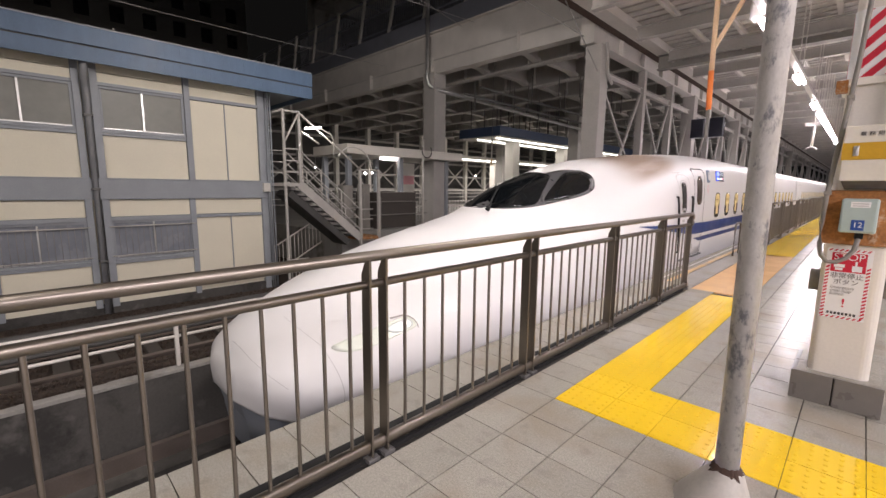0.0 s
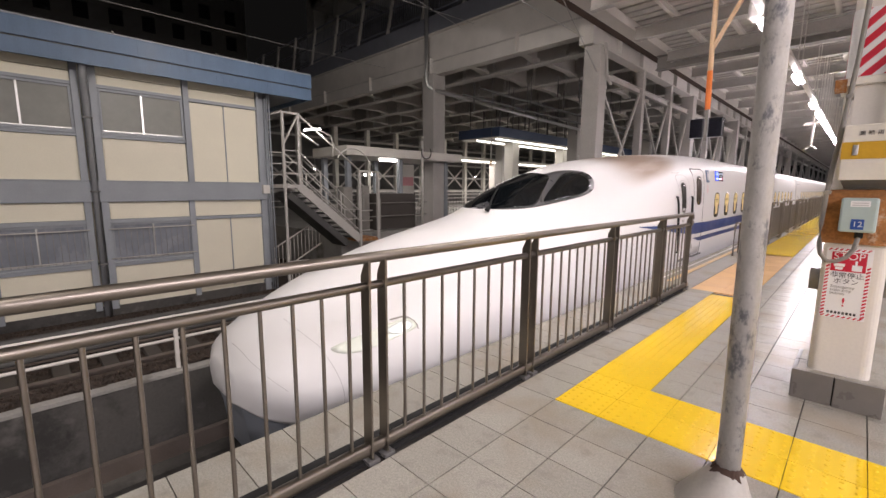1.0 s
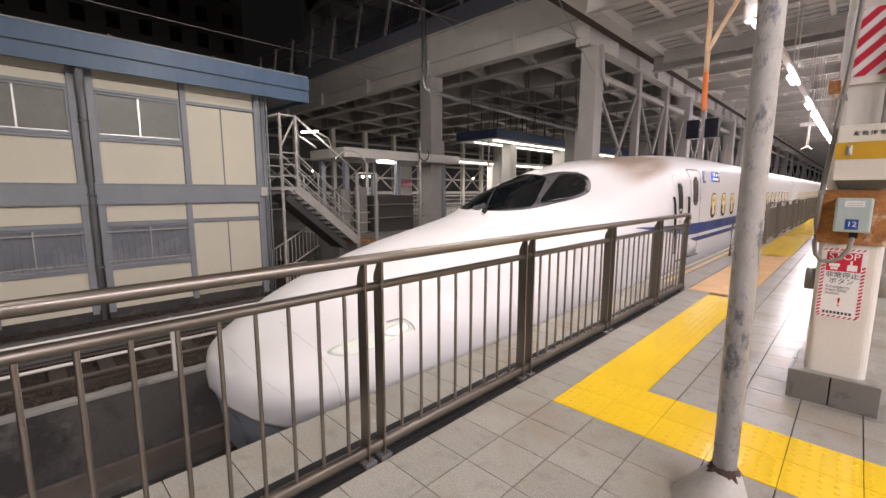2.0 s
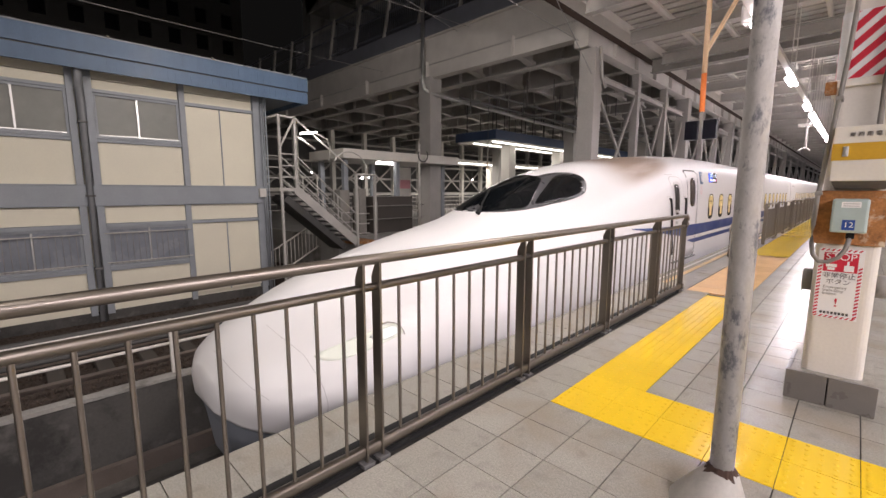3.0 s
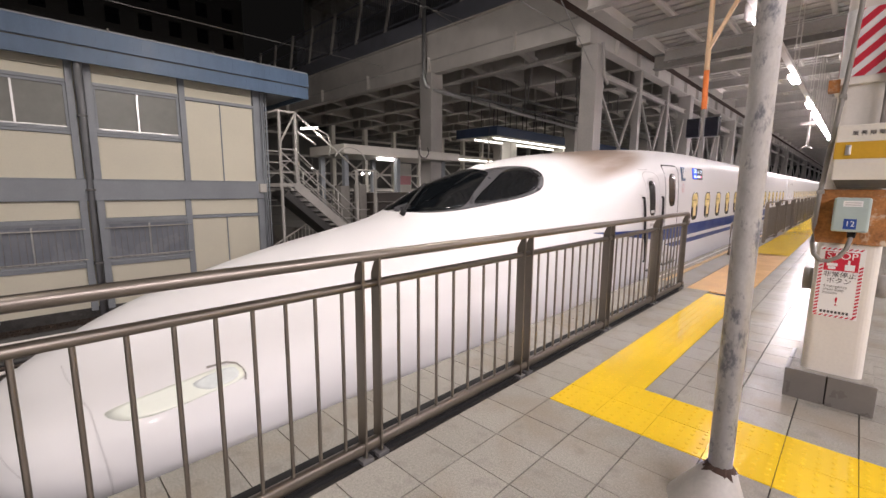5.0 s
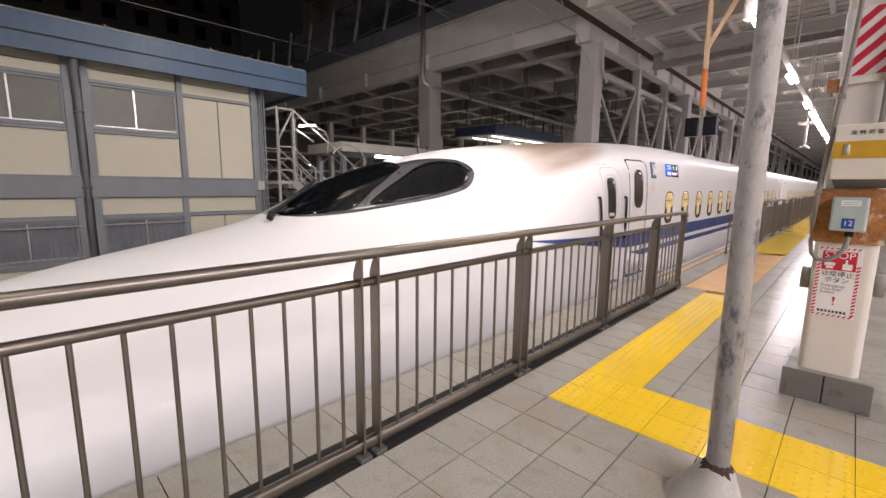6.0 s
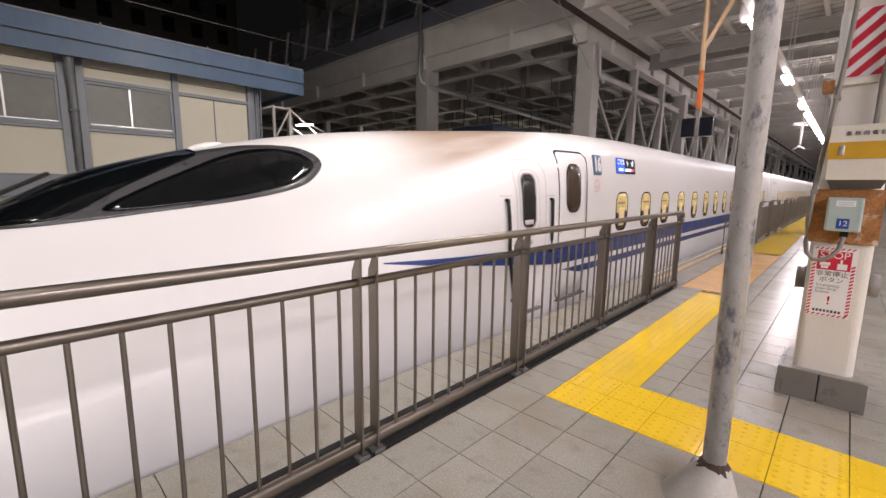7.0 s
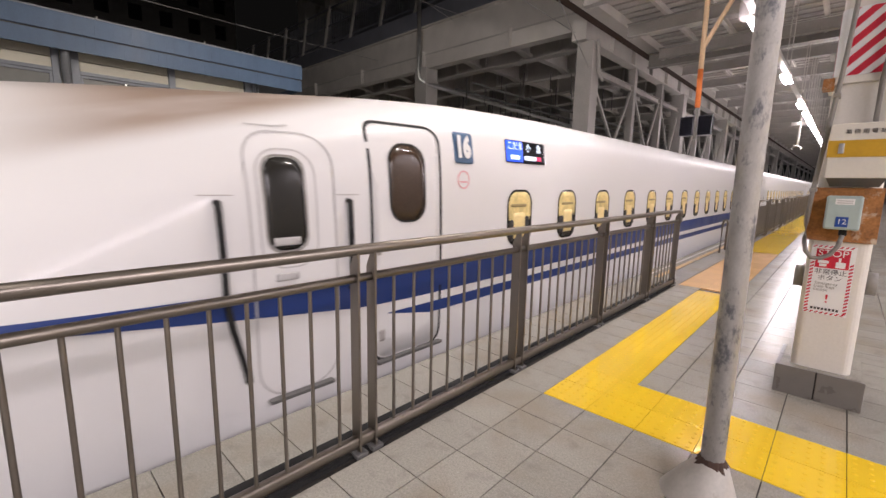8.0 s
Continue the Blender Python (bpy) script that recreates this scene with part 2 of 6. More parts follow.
def soot(m):
    """Brown brake dust on the roof, in patches that fade towards the shoulders."""
    t = m.node_tree
    b = t.nodes["Principled BSDF"]
    base = b.inputs["Base Color"].links[0].from_socket
    co, sp = t.nodes.new("ShaderNodeTexCoord"), t.nodes.new("ShaderNodeSeparateXYZ")
    t.links.new(co.outputs["Object"], sp.inputs[0])
    rise = t.nodes.new("ShaderNodeMath")
    rise.operation = "MULTIPLY_ADD"
    t.links.new(sp.outputs[1], rise.inputs[0])
    rise.inputs[1].default_value = -0.29
    rise.inputs[2].default_value = 0.0
    lean = t.nodes.new("ShaderNodeMath")
    t.links.new(rise.outputs[0], lean.inputs[0])
    t.links.new(sp.outputs[2], lean.inputs[1])
    mp = t.nodes.new("ShaderNodeMapping")
    mp.inputs["Scale"].default_value = (1.6, 0.35, 2.0)
    t.links.new(co.outputs["Object"], mp.inputs[0])
    nz = t.nodes.new("ShaderNodeTexNoise")
    nz.inputs["Scale"].default_value, nz.inputs["Detail"].default_value = 1.2, 3
    t.links.new(mp.outputs[0], nz.inputs["Vector"])
    hi, along, rg = (t.nodes.new("ShaderNodeMapRange") for _ in range(3))
    for node, src, a, c in ((hi, lean.outputs[0], -0.61, -0.45), (along, sp.outputs[1], 6.6, 7.7), (rg, nz.outputs[0], 0.0, 0.55)):
        t.links.new(src, node.inputs[0])
        node.inputs[1].default_value, node.inputs[2].default_value = a, c
        node.interpolation_type = "SMOOTHSTEP"
    m1, m2, m3 = (t.nodes.new("ShaderNodeMath") for _ in range(3))
    for node in (m1, m2, m3):
        node.operation = "MULTIPLY"
    t.links.new(hi.outputs[0], m1.inputs[0])
    t.links.new(along.outputs[0], m1.inputs[1])
    t.links.new(m1.outputs[0], m2.inputs[0])
    t.links.new(rg.outputs[0], m2.inputs[1])
    t.links.new(m2.outputs[0], m3.inputs[0])
    back = t.nodes.new("ShaderNodeMapRange")
    back.interpolation_type = "SMOOTHSTEP"
    for i, v in ((1, 8.6), (2, 11.5), (3, 1.0), (4, 0.3)):
        back.inputs[i].default_value = v
    t.links.new(sp.outputs[1], back.inputs[0])
    t.links.new(back.outputs[0], m3.inputs[1])
    mix = t.nodes.new("ShaderNodeMix")
    mix.data_type = "RGBA"
    t.links.new(m3.outputs[0], mix.inputs[0])
    t.links.new(base, mix.inputs[6])
    mix.inputs[7].default_value = (0.36, 0.275, 0.215, 1)
    t.links.new(mix.outputs[2], b.inputs["Base Color"])


soot(M["train"])
M["cab_glass"].node_tree.nodes["Principled BSDF"].inputs["Specular IOR Level"].default_value = 0.3
M["tile"].node_tree.nodes["Principled BSDF"].inputs["Specular IOR Level"].default_value = 0.13
M["train"].node_tree.nodes["Principled BSDF"].inputs["Specular IOR Level"].default_value = 0.25


def ripple(m, scale, height):
    """Slow unevenness of a glossy surface, under its fine grain."""
    t = m.node_tree
    fine = t.nodes["Principled BSDF"].inputs["Normal"].links[0].from_node
    geo, nz, bp = (t.nodes.new(k) for k in ("ShaderNodeNewGeometry", "ShaderNodeTexNoise", "ShaderNodeBump"))
    nz.inputs["Scale"].default_value, nz.inputs["Detail"].default_value = scale, 2
    t.links.new(geo.outputs["Position"], nz.inputs["Vector"])
    t.links.new(nz.outputs[0], bp.inputs["Height"])
    bp.inputs["Strength"].default_value, bp.inputs["Distance"].default_value = 0.5, height
    t.links.new(bp.outputs[0], fine.inputs["Normal"])


def stains(m, scale, colour, lo, hi, most):
    """Broad soft stains trodden into a floor."""
    t = m.node_tree
    b = t.nodes["Principled BSDF"]
    base = b.inputs["Base Color"].links[0].from_socket
    geo, nz, rg, mix = (t.nodes.new(k) for k in ("ShaderNodeNewGeometry", "ShaderNodeTexNoise", "ShaderNodeMapRange", "ShaderNodeMix"))
    nz.inputs["Scale"].default_value, nz.inputs["Detail"].default_value = scale, 6
    t.links.new(geo.outputs["Position"], nz.inputs["Vector"])
    t.links.new(nz.outputs[0], rg.inputs[0])
    rg.inputs[1].default_value, rg.inputs[2].default_value, rg.inputs[4].default_value = lo, hi, most
    mix.data_type = "RGBA"
    t.links.new(rg.outputs[0], mix.inputs[0])
    t.links.new(base, mix.inputs[6])
    mix.inputs[7].default_value = (*colour, 1)
    t.links.new(mix.outputs[2], b.inputs["Base Color"])


ripple(M["tile"], 5.0, 0.003)
ripple(M["yellow"], 9.0, 0.002)
stains(M["tile"], 1.6, (0.27, 0.215, 0.15), 0.48, 0.72, 0.6)
stains(M["tile"], 9.0, (0.19, 0.18, 0.165), 0.55, 0.72, 0.4)
stains(M["dark_concrete"], 3.5, (0.16, 0.15, 0.14), 0.60, 0.70, 0.55)


# ---- builders ----
def box(bm, x0, x1, y0, y1, z0, z1, bevel=0.0):
    v = [bm.verts.new((x, y, z)) for x in (x0, x1) for y in (y0, y1) for z in (z0, z1)]
    faces = [bm.faces.new([v[i] for i in f]) for f in ((0, 1, 3, 2), (4, 6, 7, 5), (0, 4, 5, 1), (2, 3, 7, 6), (0, 2, 6, 4), (1, 5, 7, 3))]
    if bevel:
        edges = {e for f in faces for e in f.edges}
        bmesh.ops.bevel(bm, geom=list(edges), offset=bevel, segments=2, affect="EDGES", profile=0.5)
    return bm


def tube(bm, points, r, n=10, r_end=None, cap=True):
    """A round bar along a line of points."""
    pts = [Vector(p) for p in points]
    rings = []
    for i, p in enumerate(pts):
        d = (pts[min(i + 1, len(pts) - 1)] - pts[max(i - 1, 0)]).normalized()
        a = d.cross(Vector((0, 0, 1)))
        if a.length < 1e-3:
            a = d.cross(Vector((0, 1, 0)))
        a.normalize()
        b = d.cross(a)
        rr = r if r_end is None else r + (r_end - r) * i / (len(pts) - 1)
        rings.append([bm.verts.new(p + rr * (math.cos(2 * math.pi * k / n) * a + math.sin(2 * math.pi * k / n) * b)) for k in range(n)])
    for s, e in zip(rings, rings[1:]):
        for k in range(n):
            bm.faces.new((s[k], s[(k + 1) % n], e[(k + 1) % n], e[k])).smooth = True
    if cap:
        bm.faces.new(rings[0])
        bm.faces.new(rings[-1][::-1])
    return bm


def bar(bm, p, q, w, h, up=(0, 0, 1)):
    """A straight bar of rectangular section w (sideways) by h (upwards) from p to q."""
    p, q = Vector(p), Vector(q)
    d = (q - p).normalized()
    s = d.cross(Vector(up))
    if s.length < 1e-4:
        s = d.cross(Vector((0, 1, 0)))
    s.normalize()
    u = s.cross(d)
    c = [bm.verts.new(e + a * s * w / 2 + b * u * h / 2) for e in (p, q) for a, b in ((-1, -1), (1, -1), (1, 1), (-1, 1))]
    for f in ((3, 2, 1, 0), (4, 5, 6, 7), (0, 1, 5, 4), (1, 2, 6, 5), (2, 3, 7, 6), (3, 0, 4, 7)):
        bm.faces.new([c[i] for i in f])
    return bm


def ibeam(bm, p, q, w, h, t=0.03):
    """An I-beam with flanges w wide and h deep."""
    p, q = Vector(p), Vector(q)
    z = Vector((0, 0, h / 2 - t / 2))
    bar(bm, p + z, q + z, w, t)
    bar(bm, p - z, q - z, w, t)
    bar(bm, p, q, t, h - 2 * t)
    return bm


def arc(c, r, a0, a1, n, ax=(1, 0, 0), ay=(0, 0, 1)):
    c, ax, ay = Vector(c), Vector(ax), Vector(ay)
    return [c + r * (math.cos(radians(a0 + (a1 - a0) * i / n)) * ax + math.sin(radians(a0 + (a1 - a0) * i / n)) * ay) for i in range(n + 1)]


def mesh_of(name, bm, material):
    bmesh.ops.recalc_face_normals(bm, faces=bm.faces[:])
    me = bpy.data.meshes.new(name)
    bm.to_mesh(me)
    bm.free()
    me.materials.append(material)
    return me


def part(name, bm, material, parent, label=""):
    ob = new(name, mesh_of(name, bm, material))
    ob.parent = parent
    return tagged(ob, label) if label else ob


def thing(name, label, category, group="", at=(0, 0, 0)):
    ob = new(name)
    ob.empty_display_size = 0.1
    ob.location = at
    return tagged(ob, label, category, group)


def setting(name, bm, material, label="", category=""):
    return tagged(new(name, mesh_of(name, bm, material)), label, category, "", "structure")


def B():
    return bmesh.new()


def text_part(name, body, size, m, material, parent, extrude=0.0006, align="CENTER", squeeze=1.0, bold=0.0):
    """Lettering as a mesh, centred on the pose m in the parent's space."""
    cu = bpy.data.curves.new(name, "FONT")
    cu.body, cu.size, cu.extrude, cu.align_x, cu.align_y = body, size, extrude, align, "CENTER"
    cu.resolution_u, cu.offset = 3, bold
    tmp = new(name + "_curve", cu)
    bpy.context.view_layer.update()
    me = bpy.data.meshes.new_from_object(tmp.evaluated_get(bpy.context.evaluated_depsgraph_get()))
    bpy.data.objects.remove(tmp)
    me.name = name
    me.materials.clear()
    me.materials.append(material)
    me.transform(Matrix.Diagonal((squeeze, 1, 1, 1)))
    ob = new(name, me)
    ob.parent = parent
    ob.matrix_local = m
    return ob


def wall_pose(origin, right, up=(0, 0, 1)):
    """A pose whose x runs along right and y along up."""
    r, u = Vector(right).normalized(), Vector(up).normalized()
    n = r.cross(u).normalized()
    u = n.cross(r)
    m = Matrix((r, u, n)).transposed().to_4x4()
    m.translation = Vector(origin)
    return m

# ---- the ground, tracks and platforms ----
TILE_X, TILE_Y = 0.30, 0.2935
EDGE, FENCE_X = -0.95, -0.36

bm = B()
n = 40
for i in range(n):
    for j in range(n):
        xs = [(-400 + 800 * k / n) for k in (i, i + 1)]
        ys = [(-400 + 800 * k / n) for k in (j, j + 1)]
        bm.faces.new([bm.verts.new((x, y, -2.05)) for x, y in ((xs[0], ys[0]), (xs[1], ys[0]), (xs[1], ys[1]), (xs[0], ys[1]))])
bmesh.ops.remove_doubles(bm, verts=bm.verts[:], dist=0.01)
setting("ground", bm, M["ground"], "dark stony railway ground at night", "ground")

bm = B()
box(bm, EDGE + 0.14, 9.0, -30, 160, -2.05, -0.018)
setting("platform", bm, M["joint"], "dark concrete platform slab under grey tiles", "platform")
bm = B()
box(bm, EDGE + 0.004, EDGE + 0.14, -30, 160, -0.30, -0.014)
box(bm, EDGE + 0.10, EDGE + 0.14, -30, 160, -2.05, -0.30)
setting("platform_edge", bm, M["concrete"], "stained concrete nosing of the platform", "platform edge")

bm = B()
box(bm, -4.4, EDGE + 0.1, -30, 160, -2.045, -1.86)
setting("track_bed", bm, M["dark_concrete"], "dark concrete track bed", "track bed")
track = thing("railway_track", "worn steel rails on a dark slab bed", "track")
for x in (-2.835 - 0.75, -2.835 + 0.75):
    bm = B()
    box(bm, x - 0.035, x + 0.035, -30, 160, -1.42, -1.245)
    part("rail", bm, M["rail"], track)
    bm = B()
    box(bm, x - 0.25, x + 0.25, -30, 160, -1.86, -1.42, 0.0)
    part("plinth", bm, M["dark_concrete"], track)

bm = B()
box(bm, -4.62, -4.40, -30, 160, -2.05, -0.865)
setting("retaining_wall", bm, M["dark_concrete"], "low dark stained concrete wall beside the track", "wall")
bm = B()
rnd = random.Random(21)
y = -30.0
while y < 40:
    d = rnd.uniform(0.12, 0.5)
    o, c = rnd.uniform(0, 0.035), rnd.uniform(0, 0.02)
    box(bm, -4.56 + o, -4.372 - c, y, y + d, -0.866, -0.822 - rnd.uniform(0, 0.014))
    y += d
setting("wall_coping", bm, M["concrete"], "chipped pale coping on the low wall", "coping")

bm = B()
box(bm, -40, -4.62, -60, 160, -2.04, -1.62)
setting("ballast_bed", bm, M["ballast"], "brown crushed-stone track ballast", "ballast")
bm = B()
box(bm, -5.25, -4.62, -60, 160, -1.62, -0.93)
setting("ballast_shoulder", bm, M["ballast"], "brown ballast heaped against the low wall", "ballast")
bm = B()
rnd = random.Random(4)
for k in range(19000):
    heaped = k % 13 < 4
    x, y = rnd.uniform(-5.24, -4.58) if heaped else rnd.uniform(-10.9, -5.3), rnd.uniform(-6, 6)
    s = rnd.uniform(0.022, 0.055) if heaped else rnd.uniform(0.03, 0.085)
    z = -0.94 if heaped else -1.63
    v = [bm.verts.new((x + s * a * rnd.uniform(.6, 1.2), y + s * b * rnd.uniform(.6, 1.2), z + s * c * rnd.uniform(.3, .9))) for a, b, c in ((1, 0, 0), (-.5, .87, 0), (-.5, -.87, 0), (0, 0, 1))]
    for f in ((0, 1, 3), (1, 2, 3), (2, 0, 3)):
        bm.faces.new([v[i] for i in f])
tagged(new("ballast_stones", mesh_of("ballast_stones", bm, M["ballast"])), "loose brown ballast stones between the rails", "stones", "", "stuff")
side_track = thing("side_track", "rusty siding on concrete sleepers in brown ballast", "track")
for x in (-8.1, -6.65):
    bm = B()
    ibeam(bm, (x, -40, -1.42), (x, 160, -1.42), 0.12, 0.16, 0.03)
    part("rail", bm, M["rail"], side_track)
bm = B()
box(bm, -8.6, -6.15, -0.11, 0.11, -1.66, -1.53, 0.015)
sleeper = mesh_of("sleeper", bm, M["sleeper"])
for k in range(60):
    ob = new("sleeper", sleeper)
    ob.parent, ob.location = side_track, (0, -14 + 0.62 * k, 0)

# pipe rail on the wall
rail_fence = thing("pipe_railing", "grey galvanised pipe railing along the low wall", "railing")
for z in (-0.44, -0.16):
    bm = B()
    tube(bm, [(-4.5, -20, z), (-4.5, 4.0, z)], 0.020, 8)
    part("rail", bm, M["pale_paint"], rail_fence)
bm = B()
box(bm, -4.525, -4.475, -0.022, 0.022, -0.82, -0.14, 0.004)
post = mesh_of("post", bm, M["pale_paint"])
for k in range(13):
    ob = new("post", post)
    ob.parent, ob.location = rail_fence, (0, -19.2 + 1.8 * k - 0.03, 0)
bm = B()
tube(bm, [(-5.6, -20, -0.52), (-5.6, -6, -0.45), (-5.6, 4, -0.40)], 0.055, 8)
tube(bm, [(-5.45, -20, -0.72), (-5.45, 4, -0.60)], 0.035, 8)
tagged(new("cable_duct", mesh_of("cable_duct", bm, M["cable"])), "dark cable ducts running beside the siding", "cable duct")
duct_rest = thing("duct_stand", "rusty brackets under the cable ducts", "bracket")
for y in (-9, -6, -3, 0, 3):
    bm = B()
    box(bm, -5.66, -5.40, y - 0.03, y + 0.03, -1.64, -0.80)
    part("bracket", bm, M["dark_paint"], duct_rest)

# ---- fence on the platform ----
fence = thing("platform_fence", "brushed stainless steel railing with thin balusters on the platform", "railing")
Y0, Y1 = -9.95, 4.32
TOP, MID, LOW = 1.073, 0.930, 0.064
bm = B()
tube(bm, [(FENCE_X + 0.012, Y0, TOP), (FENCE_X + 0.012, Y1 - 0.10, TOP)] + [(FENCE_X + 0.012, Y1 - 0.10 + 0.075 * math.sin(a), TOP - 0.075 + 0.075 * math.cos(a)) for a in np.linspace(0.3, math.pi, 8)], 0.0268, 14)
part("top_rail", bm, M["steel"], fence)
bm = B()
tube(bm, [(FENCE_X, Y0, MID), (FENCE_X, Y1 - 0.10, MID)], 0.022, 12)
part("middle_rail", bm, M["steel"], fence)
bm = B()
box(bm, FENCE_X - 0.024, FENCE_X + 0.024, Y0, Y1, 0.028, 0.092, 0.016)
for f in bm.faces:
    f.smooth = True
part("bottom_rail", bm, M["steel"], fence)
bm = B()
tube(bm, [(0, 0, LOW), (0, 0, MID)], 0.0092, 8, cap=False)
baluster = mesh_of("baluster", bm, M["steel"])
bm = B()
box(bm, -0.036, 0.034, -0.0065, 0.0065, 0.0, MID + 0.012, 0.002)
v = [bm.verts.new(p) for p in ((-0.034, -0.007, MID), (0.034, -0.007, MID), (0.034, -0.007, TOP - 0.012), (0.004, -0.007, TOP - 0.012), (-0.034, -0.007, MID + 0.05),
                               (-0.034, 0.007, MID), (0.034, 0.007, MID), (0.034, 0.007, TOP - 0.012), (0.004, 0.007, TOP - 0.012), (-0.034, 0.007, MID + 0.05))]
bm.faces.new(v[:5])
bm.faces.new(v[5:][::-1])
for k in range(5):
    bm.faces.new((v[k], v[(k + 1) % 5], v[5 + (k + 1) % 5], v[5 + k]))
post = mesh_of("post", bm, M["steel"])
bm = B()
box(bm, -0.05, 0.05, -0.035, 0.035, -0.01, 0.012, 0.003)
shoe = mesh_of("shoe", bm, M["dark_paint"])
posts = []
for c in (-9.9, -8.45, -7.0, -5.55, -4.1, -2.66, -1.212, 0.195, 1.66, 3.06):
    posts += [c - 0.05, c + 0.05]
posts += [4.20]
for y in posts:
    ob = new("post", post)
    ob.parent, ob.location = fence, (FENCE_X, y, 0)
    sh = new("shoe", shoe)
    sh.parent, sh.location = ob, (0, 0, 0)
for a, b in zip(posts[1::2], posts[2::2]):
    if b < -1:
        row = [b - 0.104 - 0.1388 * k for k in range(9)]
    else:
        count = round((b - a) / 0.1425) - 1
        row = [a + (b - a) * (k + 1) / (count + 1) for k in range(count)]
    for y in row:
        ob = new("baluster", baluster)
        ob.parent, ob.location = fence, (FENCE_X, y, 0)
# one black strip holds both the channel and the bottom rail's shadow
bm = B()
box(bm, FENCE_X - 0.185, FENCE_X + 0.012, -30, 4.4, -0.03, 0.003)
setting("fence_channel", bm, M["black"], "dark drain channel and rail shadow in one strip below the railing", "channel")

# far gate panels further along the edge
far_fence = thing("gate_fence", "row of bronze-grey fence panels along the platform edge", "railing")
for k, (a, b) in enumerate(((11.6, 13.6), (13.9, 17.6), (18.0, 22.6), (23.0, 29.0), (29.5, 37.0))):
    bm = B()
    tube(bm, [(-0.36, a, TOP), (-0.36, b, TOP)], 0.024, 8)
    part("top_rail", bm, M["steel"], far_fence)
    bm = B()
    tube(bm, [(-0.36, a, 0.09), (-0.36, b, 0.09)], 0.018, 8)
    part("bottom_rail", bm, M["steel"], far_fence)
    for i in range(int((b - a) / 1.4) + 1):
        bm = B()
        y = a + 0.02 + i * (b - a - 0.04) / max(int((b - a) / 1.4), 1)
        box(bm, -0.40, -0.32, y - 0.02, y + 0.02, 0, TOP - 0.02)
        part("post", bm, M["steel"], far_fence)
    for i in range(1, int((b - a) / 0.15)):
        ob = new("baluster", baluster)
        ob.parent, ob.location = far_fence, (-0.37, a + 0.15 * i, 0.0)
gate = thing("edge_hoop", "small grey steel hoop rail at the platform edge", "hoop")
bm = B()
tube(bm, [(-0.55, 8.4, 0), (-0.55, 8.4, 0.62), (-0.55, 8.5, 0.70), (-0.55, 8.85, 0.70), (-0.55, 8.95, 0.62), (-0.55, 8.95, 0)], 0.02, 8)
part("hoop", bm, M["steel"], gate)

# ---- foreground pole and column ----
pole = thing("steel_pole", "weathered grey steel pole with peeling concrete cone foot", "pole", at=(1.034, -0.30, 0))
bm = B()
tube(bm, [(0, 0, 0.10), (0, 0, 5.6)], 0.047, 24)
part("shaft", bm, M["pole"], pole)
bm = B()
prof = ((0.158, 0.0), (0.155, 0.006), (0.110, 0.088), (0.068, 0.160), (0.058, 0.168))
rings = [[bm.verts.new((r * math.cos(2 * math.pi * k / 40) - 0.2 * (0.168 - z), r * math.sin(2 * math.pi * k / 40) - 0.2 * (0.168 - z), z + 0.004 * math.sin(7 * k) * (z > 0.1))) for k in range(40)] for r, z in prof]
for s, e in zip(rings, rings[1:]):
    for k in range(40):
        bm.faces.new((s[k], s[(k + 1) % 40], e[(k + 1) % 40], e[k])).smooth = True
part("foot", bm, M["foot"], pole, "dull white conical concrete foot")
bm = B()
rnd = random.Random(11)
inner, outer, low = [], [], []
for k in range(48):
    a = 2 * math.pi * k / 48
    r = 0.058 + 0.009 * rnd.random() + (0.012 if k % 13 in (3, 4) else 0)
    outer.append(bm.verts.new((r * math.cos(a), r * math.sin(a), 0.170 - 0.9 * (r - 0.058))))
    inner.append(bm.verts.new((0.0475 * math.cos(a), 0.0475 * math.sin(a), 0.188 + 0.008 * rnd.random())))
    low.append(bm.verts.new((0.046 * math.cos(a), 0.046 * math.sin(a), 0.13)))
for k in range(48):
    j = (k + 1) % 48
    bm.faces.new((outer[k], outer[j], inner[j], inner[k]))
    bm.faces.new((low[k], low[j], outer[j], outer[k]))
part("rust_collar", bm, M["rust_dark"], pole, "crumbling dark rust collar")

CX0, CX1, CY0, CY1 = 1.185, 1.49, 1.285, 1.655
column = thing("station_column", "white painted steel column on a grey tiled plinth", "column")
bm = B()
box(bm, CX0, CX1, CY0, CY1, 0.18, 6.3)
bmesh.ops.bevel(bm, geom=[e for e in bm.edges if abs(e.verts[0].co.z - e.verts[1].co.z) > 1], offset=0.05, segments=5, affect="EDGES", profile=0.5)
part("shaft", bm, M["white_paint"], column)
bm = B()
box(bm, CX0 - 0.06, CX1 + 0.06, CY0 - 0.055, CY1 + 0.06, 0.0, 0.192)
part("plinth", bm, M["joint"], column)
for a, b in ((CX0 - 0.072, 1.325), (1.332, CX1 + 0.072)):
    bm = B()
    box(bm, a, b, CY0 - 0.072, CY0 - 0.05, 0.0, 0.20, 0.003)
    part("tile", bm, M["plinth"], column)
for a, b in ((CY0 - 0.05, CY0 + 0.18), (CY0 + 0.187, CY1 + 0.07)):
    bm = B()
    box(bm, CX0 - 0.072, CX0 - 0.05, a, b, 0.0, 0.20, 0.003)
    part("tile", bm, M["plinth"], column)
    bm = B()
    box(bm, CX0 - 0.05, CX1 + 0.06, a, b, 0.18, 0.201, 0.003)
    part("tile", bm, M["tile"], column)
bm = B()
box(bm, CX0 - 0.03, CX1 + 0.03, CY0 - 0.03, CY1 + 0.03, 2.055, 2.10, 0.004)
part("ledge", bm, M["white_paint"], column)
bm = B()
box(bm, CX0 - 0.045, CX0 + 0.01, CY0 - 0.06, CY0 + 0.02, 2.02, 2.09, 0.004)
